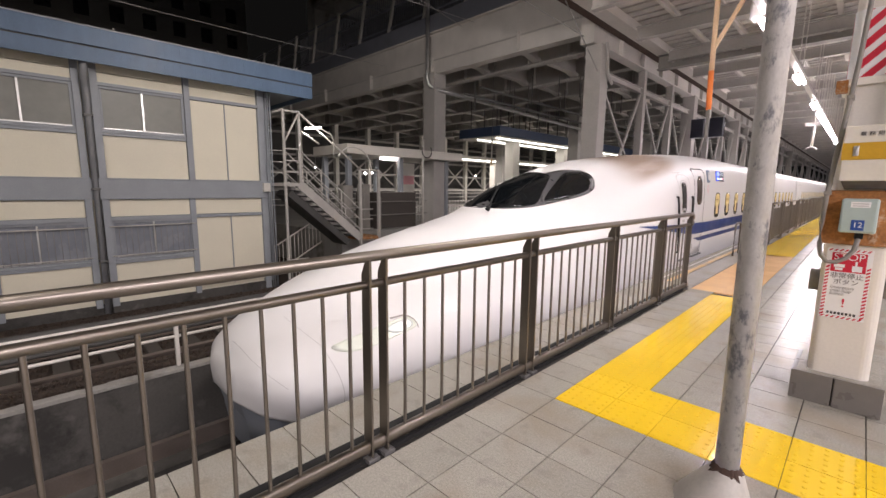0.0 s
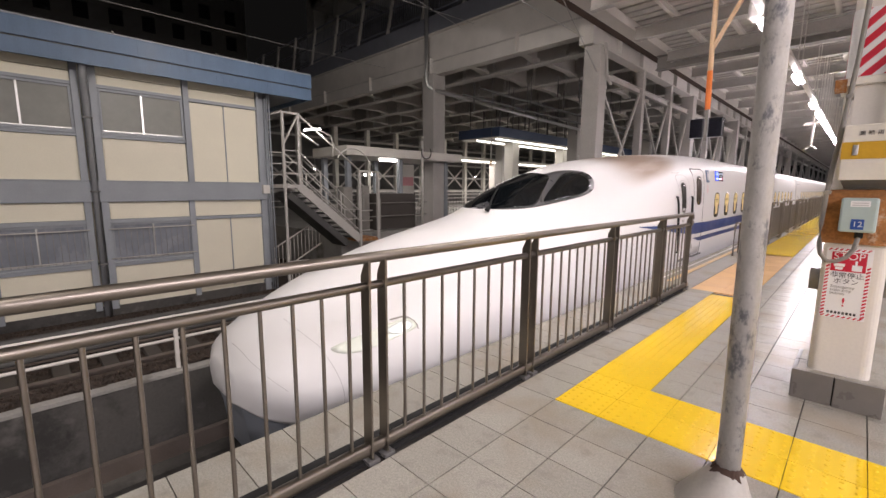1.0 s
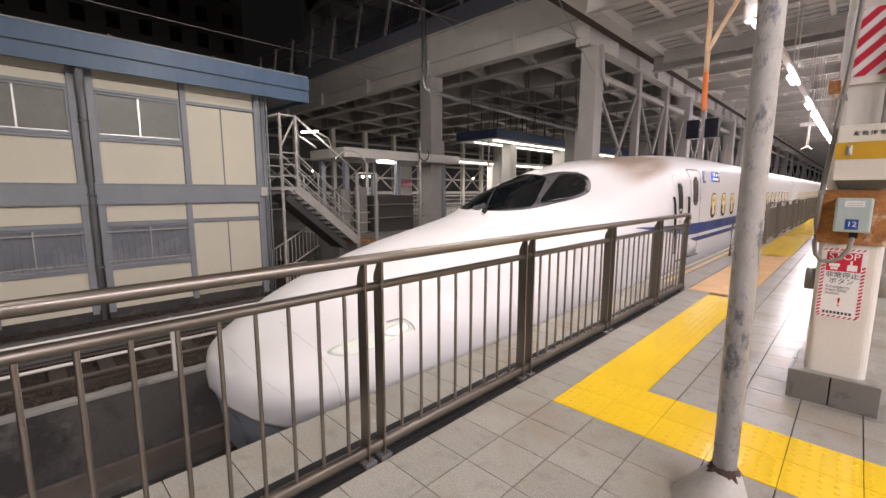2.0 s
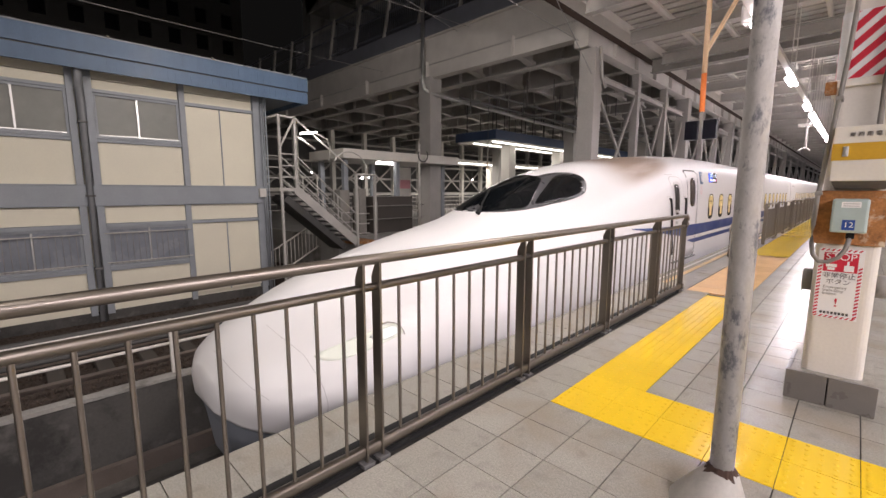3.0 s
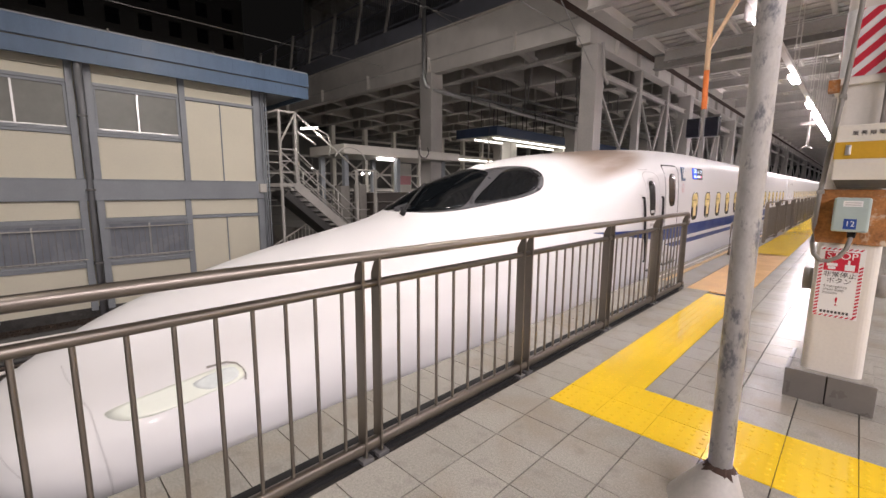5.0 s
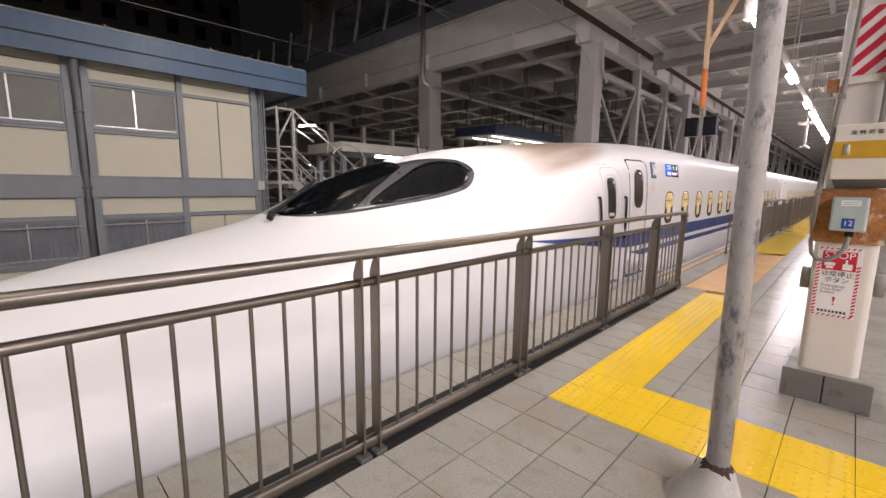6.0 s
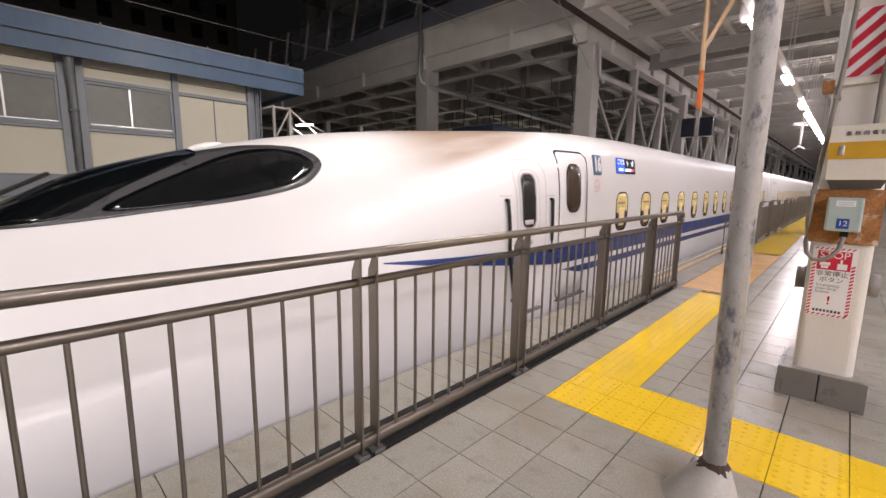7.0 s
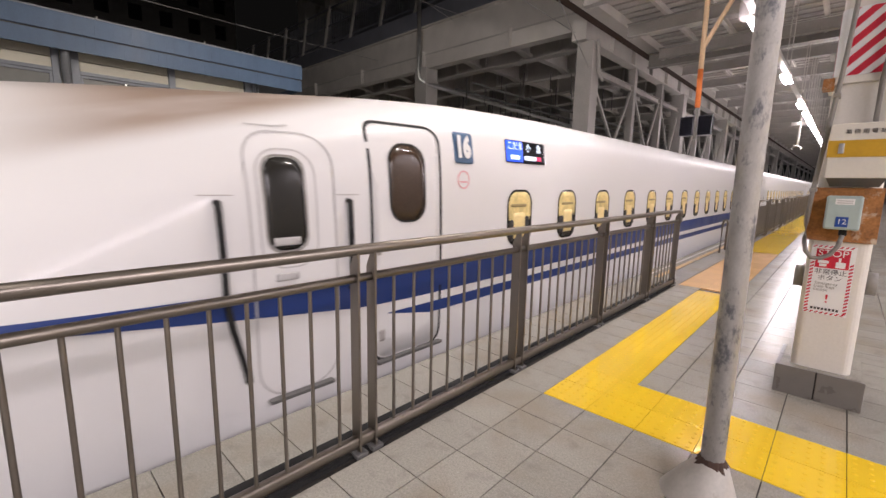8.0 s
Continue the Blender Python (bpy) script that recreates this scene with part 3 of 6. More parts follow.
part("bracket", bm, M["rust"], column, "rusty clamp")

# slanted warning stripes wrapped round the column
wrap = tagged(thing("warning_band", "red and white diagonal warning stripes round the column", "warning band"))
bm = B()
box(bm, CX0 - 0.004, CX1 + 0.004, CY0 - 0.004, CY1 + 0.004, 2.10, 2.50)
bmesh.ops.bevel(bm, geom=[e for e in bm.edges if abs(e.verts[0].co.z - e.verts[1].co.z) > .2], offset=0.05, segments=5, affect="EDGES", profile=0.5)
part("band", bm, M["white"], wrap)


def stripe_quad(bm, a, b, z0, z1, place, clip):
    """A slanted strip clipped to heights clip[0]..clip[1]."""
    (a0, a1), (b0, b1) = a, b
    v = []
    for s, t0 in ((a0, z0), (a1, z0 + (a1 - a0) * 1.0), (a1, z1 + (a1 - a0) * 1.0), (a0, z1)):
        v.append((s, min(max(t0, clip[0]), clip[1])))
    if abs(v[0][1] - v[3][1]) + abs(v[1][1] - v[2][1]) < 1e-4:
        return
    bm.faces.new([bm.verts.new(place(*p)) for p in v])


for k in range(-4, 6):
    bm = B()
    cols = 24
    for i in range(cols):
        s0, s1 = CX0 + 0.05 + (CX1 - CX0 - 0.10) * i / cols, CX0 + 0.05 + (CX1 - CX0 - 0.10) * (i + 1) / cols
        base = 2.10 + k * 0.105 + (s0 - CX0) * 1.0
        stripe_quad(bm, (s0, s1), (0, 0), base, base + 0.055, lambda s, z: (s, CY0 - 0.0075, z), (2.105, 2.495))
    if len(bm.faces):
        part("stripe", bm, M["red"], wrap)
    bm = B()
    for i in range(12):
        s0, s1 = 0.32 * i / 12, 0.32 * (i + 1) / 12
        base = 2.10 + k * 0.105 - 0.32 + s0
        stripe_quad(bm, (s0, s1), (0, 0), base, base + 0.055, lambda s, z: (CX0 - 0.0075, CY1 - 0.05 - s * 0.85, z), (2.105, 2.495))
    if len(bm.faces):
        part("stripe", bm, M["red"], wrap)

# phone box
phone = thing("phone_box", "cream metal wall box with a mustard band on the column", "box")
bm = B()
box(bm, 1.215, 1.500, 1.135, 1.283, 1.475, 1.800, 0.006)
part("case", bm, M["box_white"], phone)
bm = B()
box(bm, 1.213, 1.502, 1.131, 1.29, 1.600, 1.700)
part("band", bm, M["mustard"], phone)
bm = B()
box(bm, 1.262, 1.288, 1.124, 1.133, 1.622, 1.682, 0.003)
box(bm, 1.269, 1.281, 1.118, 1.126, 1.634, 1.668, 0.002)
part("latch", bm, M["aluminium"], phone)
bm = B()
v = [bm.verts.new(p) for p in ((1.225, 1.145, 1.475), (1.49, 1.145, 1.475), (1.47, 1.25, 1.425), (1.245, 1.25, 1.425), (1.225, 1.283, 1.475), (1.49, 1.283, 1.475))]
for f in ((0, 1, 2, 3), (1, 5, 2), (0, 3, 4), (3, 2, 5, 4), (0, 4, 5, 1)):
    bm.faces.new([v[i] for i in f])
part("underside", bm, M["dark_paint"], phone)
text_part("lettering", "業 務 用 電 話", 0.029, wall_pose((1.372, 1.1325, 1.748), (1, 0, 0)), M["ink"], phone)

bm = B()
box(bm, 1.160, 1.500, 1.266, 1.284, 1.075, 1.418, 0.003)
plate = tagged(new("backing_plate", mesh_of("backing_plate", bm, M["rust"])), "rust-eaten steel backing plate on the white column", "plate")
stop_box = thing("button_box", "pale mint emergency stop button box", "box")
bm = B()
box(bm, 1.246, 1.412, 1.135, 1.264, 1.160, 1.368, 0.012)
part("case", bm, M["mint"], stop_box)
bm = B()
box(bm, 1.300, 1.358, 1.1325, 1.137, 1.178, 1.240)
tag = part("number_plate", bm, M["tag_blue"], stop_box, "blue number plate")
text_part("lettering", "12", 0.046, wall_pose((1.329, 1.1315, 1.209), (1, 0, 0)), M["white"], tag)
bm = B()
box(bm, 1.288, 1.375, 1.1325, 1.137, 1.315, 1.350)
lab = part("sticker", bm, M["white"], stop_box)
for z in (1.325, 1.338):
    bm = B()
    box(bm, 1.296, 1.367, 1.1315, 1.1335, z - 0.003, z + 0.003)
    part("print_bar", bm, M["seam"], lab)
bm = B()
box(bm, 1.322, 1.362, 1.19, 1.23, 1.120, 1.16, 0.006)
part("gland", bm, M["black"], stop_box)

# conduits on the column
conduit = thing("conduit", "grey bent cable conduit clipped to the column", "conduit")
way = [(1.255, 3.4), (1.245, 2.5), (1.232, 2.2), (1.214, 1.95), (1.190, 1.65), (1.170, 1.38), (1.163, 1.20), (1.166, 1.08), (1.180, 1.005), (1.212, 0.965), (1.255, 0.965), (1.300, 0.995), (1.330, 1.05), (1.342, 1.125)]
bm = B()
tube(bm, [(x, 1.20 if z > .9 else 1.2, z) for x, z in way], 0.0135, 10)
part("pipe", bm, M["conduit"], conduit)
for x, z in ((1.172, 1.40), (1.216, 1.98)):
    bm = B()
    box(bm, x - 0.018, x + 0.018, 1.182, 1.29, z - 0.012, z + 0.012, 0.003)
    part("clip", bm, M["conduit"], conduit)
upright = thing("conduit", "straight grey conduit above the phone box", "conduit")
bm = B()
tube(bm, [(1.405, 1.22, 1.80), (1.405, 1.22, 2.05), (1.425, 1.22, 2.3), (1.43, 1.22, 3.6)], 0.014, 10)
part("pipe", bm, M["conduit"], upright)
cable = thing("hanging_cable", "dark cable hanging beside the column", "cable")
bm = B()
tube(bm, [(1.50, 1.20, 3.4), (1.485, 1.20, 2.6), (1.475, 1.20, 2.2), (1.50, 1.21, 1.8)], 0.012, 8)
part("cable", bm, M["cable"], cable)
for s, lab in ((-1, "round grey bell"), (1, "round grey bell")):
    bm = B()
    x = 1.185 - 0.004 if s < 0 else CX1 + 0.004
    tube(bm, [(x, 1.46, 0.80), (x + 0.05 * s, 1.46, 0.80)], 0.075, 18)
    tagged(new("alarm_bell", mesh_of("alarm_bell", bm, M["conduit"])), "round grey alarm bell on the column side", "bell")

# emergency sign
sign = thing("stop_sign", "white emergency stop sticker with red striped border", "sign")
SX0, SX1, SZ0, SZ1, SY = 1.208, 1.424, 0.585, 1.045, 1.2835
bm = B()
box(bm, SX0, SX1, SY - 0.0015, SY + 0.003, SZ0, SZ1)
part("sheet", bm, M["white"], sign)


def hatch(x0, x1, z0, z1, k):
    bm = B()
    w, h = x1 - x0, z1 - z0
    y = SY - 0.003
    if h > w:
        bm.faces.new([bm.verts.new(p) for p in ((x0, y, z0), (x1, y, z0 + .012), (x1, y, z0 + .024), (x0, y, z0 + .012))])
    else:
        bm.faces.new([bm.verts.new(p) for p in ((x0, y, z0), (x0 + .012, y, z0), (x0 + .026, y, z1), (x0 + .014, y, z1))])
    return part("border_stripe", bm, M["red"], sign)


for k in range(15):
    z = SZ0 + 0.012 + 0.0225 * k
    hatch(SX0 + 0.003, SX0 + 0.022, z, z + 0.05, k)
    hatch(SX1 - 0.022, SX1 - 0.003, z, z + 0.05, k)
for k in range(8):
    x = SX0 + 0.004 + 0.0255 * k
    hatch(x, x + 0.05, SZ0 + 0.002, SZ0 + 0.016, k)
    hatch(x, x + 0.05, SZ1 - 0.016, SZ1 - 0.002, k)
bm = B()
box(bm, SX0 + 0.026, SX1 - 0.026, SY - 0.003, SY - 0.001, 0.895, 1.020)
field = part("red_field", bm, M["red"], sign)
text_part("lettering", "STOP", 0.062, wall_pose((1.316, SY - 0.004, 0.992), (1, 0, 0)), M["white"], field)
bm = B()
box(bm, 1.335, 1.382, SY - 0.0045, SY - 0.0035, 0.902, 0.940)
box(bm, 1.347, 1.358, SY - 0.0045, SY - 0.0035, 0.938, 0.968)
part("push_symbol", bm, M["white"], field)
bm = B()
box(bm, 1.248, 1.30, SY - 0.0045, SY - 0.0035, 0.925, 0.945)
box(bm, 1.256, 1.292, SY - 0.0045, SY - 0.0035, 0.905, 0.922)
part("button_symbol", bm, M["white"], field)
text_part("lettering", "非常停止", 0.040, wall_pose((1.316, SY - 0.003, 0.868), (1, 0, 0)), M["ink"], sign)
text_part("lettering", "ボタン", 0.040, wall_pose((1.316, SY - 0.003, 0.828), (1, 0, 0)), M["ink"], sign)
for k, body in enumerate(("Emergency", "train stop", "button")):
    text_part("lettering", body, 0.026, wall_pose((1.245, SY - 0.003, 0.792 - 0.022 * k), (1, 0, 0)), M["conduit"], sign, align="LEFT")
text_part("lettering", "!", 0.080, wall_pose((1.316, SY - 0.003, 0.690), (1, 0, 0)), M["red"], sign, squeeze=1.3)
bm = B()
for k in range(8):
    box(bm, 1.244 + 0.018 * k, 1.256 + 0.018 * k, SY - 0.0035, SY - 0.001, 0.612, 0.628)
part("print_bar", bm, M["ink"], sign)

# ---- platform roof ----
bm = B()
box(bm, -5.0, 9.0, -30, 160, 6.62, 6.72)
for k in range(325):
    y = -6 + k * 0.42
    box(bm, -4.7, 9.0, y, y + 0.29, 6.54, 6.62)
setting("ceiling", bm, M["deck"], "grey slatted steel roof deck over the platform", "roof")
roof_frame = thing("roof_beam", "pale grey steel roof beams over the platform", "roof beam")
for k in range(34):
    y = 5.54 + 3.02 * k
    bm = B()
    ibeam(bm, (-4.2, y, 6.17), (9.0, y, 6.17), 0.22, 0.38, 0.03)
    part("cross_beam", bm, M["grey_paint"], roof_frame)
for x in (-3.1, -2.0, -0.9, 0.3, 1.5):
    bm = B()
    ibeam(bm, (x, -10, 6.46), (x, 110, 6.46), 0.10, 0.18, 0.018)
    part("purlin", bm, M["pale_paint"], roof_frame)
bm = B()
for k in range(16):
    y = 5.54 + 3.02 * k
    for x in (-4.1, -2.0, 0.3):
        bar(bm, (x, y + 0.1, 5.98), (x + 0.55, y + 0.95, 6.42), 0.06, 0.06)
part("brace", bm, M["pale_paint"], roof_frame)

bm = B()
ibeam(bm, (-4.6, 14.78, 6.02), (9.0, 14.78, 6.02), 0.30, 0.50, 0.03)
part("deep_beam", bm, M["conduit"], roof_frame, "darker deep beam")

girder = thing("edge_girder", "heavy grey riveted girder on columns across the track", "girder")
bm = B()
ibeam(bm, (-5.2, 10.85, 6.30), (-5.2, 130, 6.30), 0.36, 0.84, 0.04)
for k in range(60):
    box(bm, -5.36, -5.04, 12.6 + 2 * k, 12.63 + 2 * k, 5.92, 6.68)
part("girder", bm, M["pale_paint"], girder)
bm = B()
ibeam(bm, (-5.2, 11.2, 5.15), (-5.2, 130, 5.15), 0.16, 0.20, 0.02)
part("lower_chord", bm, M["grey_paint"], girder)
bm = B()
box(bm, -5.06, -4.72, -10, 130, 6.40, 6.617)
part("roof_edge_trim", bm, M["rust_dark"], girder, "dark rusty gutter along the roof edge")
bm = B()
box(bm, -4.716, -4.22, -10, 130, 6.34, 6.536)
box(bm, -4.24, -4.20, -10, 130, 6.26, 6.34)
part("eaves_beam", bm, M["pale_paint"], girder)
col_y = [11.05, 14.95, 18.2, 21.2, 24.6, 27.8, 31.3, 35.0, 39.0, 43.5, 48.5, 54, 60, 67, 75, 84, 94, 105, 116, 127]
for k, y in enumerate(col_y):
    w = 0.27 if k in (0, 3, 6, 9, 12, 15) else 0.13
    bm = B()
    box(bm, -5.2 - w, -5.2 + w, y - w, y + w, -2.05, 5.9, 0.012)
    part("column", bm, M["grey_paint"], girder)
    if w > 0.2:
        bm = B()
        box(bm, -5.2 - 0.42, -5.2 + 0.05, y - 0.36, y + 0.30, 5.95, 6.75, 0.01)
        part("capital", bm, M["pale_paint"], girder)
for (a, b) in zip(col_y, col_y[1:]):
    for (p, q) in (((a + .2, 5.05), (b - .1, 1.6)), ((b - .1, 5.05), ((a + b) / 2, 2.2))):
        bm = B()
        bar(bm, (-5.2, p[0], p[1]), (-5.2, q[0], q[1]), 0.07, 0.09)
        part("diagonal", bm, M["grey_paint"], girder)
bm = B()
tube(bm, [(-4.88, 11.0, 5.95), (-4.86, 11.05, 5.6), (-4.84, 11.1, 5.0), (-4.80, 11.35, 4.75)], 0.05, 8)
part("downpipe", bm, M["grey_paint"], girder)

# lamps
lamp_row = None
for k, y in enumerate((2.3, 7.0, 11.74, 16.4, 18.81, 20.05, 21.29, 22.54, 23.78, 25.1, 26.66, 28.99, 31.32, 33.65, 36.76, 39.86, 42.97, 46.08, 49.97, 53.85, 58.51, 63.17, 69.39, 76.0, 83.0, 91.0, 100.0, 110.0, 121.0)):
    if lamp_row is None:
        lamp_row = thing("ceiling_lamp", "lit twin fluorescent batten hanging under the roof", "lamp", "platform lamps", at=(LAMP_X, y, LAMP_Z))
        bm = B()
        box(bm, -0.04, 0.04, -0.52, 0.52, 0.025, 0.07, 0.008)
        part("housing", bm, M["white_paint"], lamp_row)
        for dx in (-0.05, 0.05):
            bm = B()
            tube(bm, [(dx, -0.48, -0.015), (dx, 0.48, -0.015)], 0.038, 12)
            part("lit_tube", bm, M["tube"], lamp_row, "glowing white tube")
        for dy in (-0.4, 0.4):
            bm = B()
            tube(bm, [(0, dy, 0.07), (0, dy, 2.34)], 0.012, 6)
            part("hanger", bm, M["pale_paint"], lamp_row)
    else:
        copy_thing(lamp_row, pose(LAMP_X, y, LAMP_Z))
raceway = thing("cable_raceway", "pale cable raceway above the lamp row", "raceway")
bm = B()
box(bm, LAMP_X - 0.06, LAMP_X + 0.06, -10, 90, LAMP_Z + 0.10, LAMP_Z + 0.18)
part("tray", bm, M["pale_paint"], raceway)

# signal lamps on an orange rod
signal = thing("departure_signal", "orange and cream hanging rod with two dark signal boxes", "signal")
bm = B()
tube(bm, [(-1.46, 9.0, 6.60), (-1.445, 9.0, 4.1)], 0.055, 10)
part("upper_rod", bm, M["pale_orange"], signal)
bm = B()
tube(bm, [(-1.445, 9.0, 4.1), (-1.43, 9.0, 3.25)], 0.058, 10)
part("lower_rod", bm, M["orange_rod"], signal)
bm = B()
bar(bm, (-1.45, 9.0, 4.55), (-0.40, 9.0, 6.57), 0.09, 0.07)
part("stay", bm, M["pale_orange"], signal)
for x in (-1.60, -1.22):
    bm = B()
    box(bm, x - 0.15, x + 0.13, 8.94, 9.14, 2.62, 3.05, 0.01)
    part("signal_box", bm, M["disp_black"], signal)
bm = B()
box(bm, -1.46, -1.40, 9.0, 9.08, 2.55, 3.3)
part("bracket", bm, M["conduit"], signal)
mirror = thing("hanging_speaker", "pale hanging bracket with a small round horn", "speaker")
bm = B()
tube(bm, [(-0.69, 24.4, 6.60), (-0.69, 24.4, 3.46)], 0.055, 8)
box(bm, -1.03, -0.34, 24.34, 24.46, 4.46, 4.62)
part("rod", bm, M["pale_paint"], mirror)
bm = B()
tube(bm, arc((-0.71, 24.34, 3.27), 0.21, 20, 160, 10), 0.038, 8)
tube(bm, [(-0.71, 24.34, 3.47), (-0.69, 24.4, 3.55)], 0.03, 8)
part("horn", bm, M["pale_paint"], mirror)
cam_box = thing("roof_speaker", "grey loudspeaker cabinet hung from the roof", "speaker")
bm = B()
box(bm, -0.49, -0.29, 7.18, 7.42, 4.44, 4.78, 0.05)
part("cabinet", bm, M["grey_paint"], cam_box)
bm = B()
tube(bm, [(-0.46, 7.3, 4.8), (-0.46, 7.3, 6.3)], 0.03, 8)
part("rod", bm, M["pale_paint"], cam_box)
# ---- signal house ----
HX = -11.0
house = thing("signal_house", "two-storey cream panel railway house with blue-grey steel frame", "building")
bm = B()
box(bm, -19.0, HX - 0.12, -26.0, 2.80, -1.62, 4.35)
part("core_wall", bm, M["cream"], house)


def panel(y0, y1, z0, z1):
    bm = B()
    box(bm, HX - 0.12, HX - 0.035, y0, y1, z0, z1, 0.004)
    part("wall_panel", bm, M["cream"], house)


def frame_bar(y0, y1, z0, z1, out=0.03, name="frame_bar"):
    bm = B()
    box(bm, HX - 0.11, HX + out, y0, y1, z0, z1, 0.005)
    part(name, bm, M["house_frame"], house)


def window(y0, y1, z0, z1, split, material, bars=False, full=True):
    """A sliding window: frame, two panes, a bright centre stile, and window bars."""
    bm = B()
    for a, b, c, d in ((y0, y0 + .05, z0, z1), (y1 - .05, y1, z0, z1), (y0 + .05, y1 - .05, z0, z0 + .05), (y0 + .05, y1 - .05, z1 - .05, z1)):
        box(bm, HX - 0.10, HX - 0.01, a, b, c, d)
    w = part("window", bm, M["house_frame"], house)
    for a, b, o in ((y0 + .05, split, -0.085), (split, y1 - .05, -0.06)):
        bm = B()
        box(bm, HX + o, HX + o + 0.012, a, b, z0 + .05, z1 - .05)
        part("pane", bm, material, w)
    bm = B()
    box(bm, HX - 0.06, HX - 0.02, split - .018, split + .018, z0 + .05, z1 - .05)
    part("stile", bm, M["aluminium"], w, "bright aluminium stile")
    bm = B()
    box(bm, HX - 0.10, HX + 0.05, y0, y1, z0 - 0.035, z0 + 0.004, 0.004)
    part("sill", bm, M["house_frame"], w)
    bm = B()
    box(bm, HX - 0.058, HX + 0.002, y0 + 0.05, y1 - 0.05, z0 + 0.05, z0 + 0.072)
    part("sliding_rail", bm, M["aluminium"], w, "bright aluminium rail")
    if bars:
        for z in (z0 + 0.10, z1 - 0.13):
            bm = B()
            tube(bm, [(HX + 0.05, y0 - 0.05, z), (HX + 0.05, y1 + 0.05, z)], 0.013, 6)
            part("window_bar", bm, M["pale_paint"], w)
        k = int((y1 - y0) / 0.115)
        for i in range(1, k):
            y = y0 + (y1 - y0) * i / k
            bm = B()
            tube(bm, [(HX + 0.05, y, z0 + 0.05), (HX + 0.05, y, z1 - 0.08)], 0.0055, 5)
            part("window_bar", bm, M["conduit"], w)


for k in range(3):
    # bay between the corner or pipe post and the next pipe post
    if k == 0:
        panel(0.84, 1.635, 1.55, 3.54)
        panel(1.655, 2.49, 1.55, 3.54)
        panel(0.84, 2.49, 3.64, 3.865)
        panel(0.84, 2.49, 3.875, 4.05)
        panel(0.80, 1.64, -1.30, 0.56)
        panel(1.66, 2.56, -1.30, 0.56)
        panel(0.80, 2.56, 0.66, 1.06)
        frame_bar(0.70, 0.83, 1.52, 4.07, 0.035)
        frame_bar(0.66, 0.79, -1.45, 1.08, 0.035)
        frame_bar(0.83, 2.50, 3.55, 3.63)
        frame_bar(0.79, 2.56, 0.57, 0.65)
        frame_bar(1.635, 1.655, 1.55, 3.54, 0.0)
        frame_bar(1.64, 1.66, -1.30, 0.56, 0.0)
        frame_bar(2.50, 2.66, -1.60, 4.07, 0.05)
        frame_bar(2.66, 2.80, -1.60, 4.07, -0.02)
    a, b = ((-0.98, 0.69), (-3.15, -1.42), (-7.0, -3.3))[k]
    s = -0.17 if k == 0 else -2.26 if k == 1 else -5.1
    top_z = (2.60, 3.58)
    window(a, b, top_z[0], top_z[1], s, M["dull_glass"])
    panel(a, b, 1.55, 2.50)
    frame_bar(a, b, 2.50, 2.565)
    panel(a, b, 3.66, 3.865)
    panel(a, b, 3.875, 4.05)
    frame_bar(a, b, 3.58, 3.655)
    window(a, b, -0.36, 0.56, s + 0.02, M["blue_glass"], bars=True)
    panel(a, b, 0.66, 1.05)
    frame_bar(a, b, 0.56, 0.655)
    panel(a, b, -1.40, -0.45)
    frame_bar(a, b, -0.455, -0.40)
for y in (-1.42, -3.32):
    frame_bar(y, y + 0.13, -1.46, 4.07, 0.05, "frame_post")
    frame_bar(y + 0.30, y + 0.44, -1.46, 4.07, 0.05, "frame_post")
    bm = B()
    tube(bm, [(HX + 0.10, y + 0.215, -1.6), (HX + 0.10, y + 0.215, 3.3), (HX + 0.16, y + 0.20, 3.7), (HX + 0.4, y + 0.20, 4.0)], 0.075, 12)
    dp = part("downpipe", bm, M["pipe_dark"], house)
    for z in (-0.35, 1.3, 2.9):
        bm = B()
        box(bm, HX - 0.02, HX + 0.185, y + 0.13, y + 0.30, z - 0.02, z + 0.02)
        part("pipe_clip", bm, M["dark_paint"], dp)
frame_bar(-26.0, 2.80, 1.085, 1.52, 0.055, "floor_band")
frame_bar(-26.0, 2.80, 1.06, 1.085, 0.075, "band_lip")
frame_bar(-26.0, 2.80, 1.52, 1.55, 0.075, "band_lip")
bm = B()
box(bm, HX - 0.10, HX + 0.02, -26.0, 2.80, -1.62, -1.40)
part("footing", bm, M["dark_concrete"], house)
# roof with ribbed blue edge
bm = B()
box(bm, -19.5, -10.46, -26.5, 3.80, 4.05, 4.12)
box(bm, -19.5, -10.46, -26.5, 3.80, 4.12, 4.58)
roof = part("roof", bm, M["house_frame"], house)
for z0, z1, o in ((3.93, 4.235, 0.0), (4.265, 4.62, 0.03)):
    bm = B()
    y = -26.5
    while y < 3.84:
        box(bm, -10.46, -10.42 + o, y, y + 0.15, z0, z1)
        box(bm, -10.46, -10.4235 + o, y + 0.15, y + 0.16, z0, z1)
        y += 0.16
    part("fascia", bm, M["fascia"], roof, "ribbed blue metal fascia")
bm = B()
box(bm, -10.455, -10.44, -26.5, 3.84, 4.235, 4.265)
part("fascia_groove", bm, M["cable"], roof)
bm = B()
box(bm, -10.47, -10.37, -26.5, 3.87, 4.62, 4.65)
part("roof_trim", bm, M["house_frame"], roof)
bm = B()
for k in range(13):
    box(bm, -10.42, -10.36, 3.4 - 2.05 * k, 3.44 - 2.05 * k, 4.64, 4.69)
part("roof_clip", bm, M["conduit"], roof)
bm = B()
box(bm, -19.5, -10.46, 3.80, 3.86, 3.93, 4.64)
part("fascia", bm, M["fascia"], roof, "ribbed blue metal fascia")
bm = B()
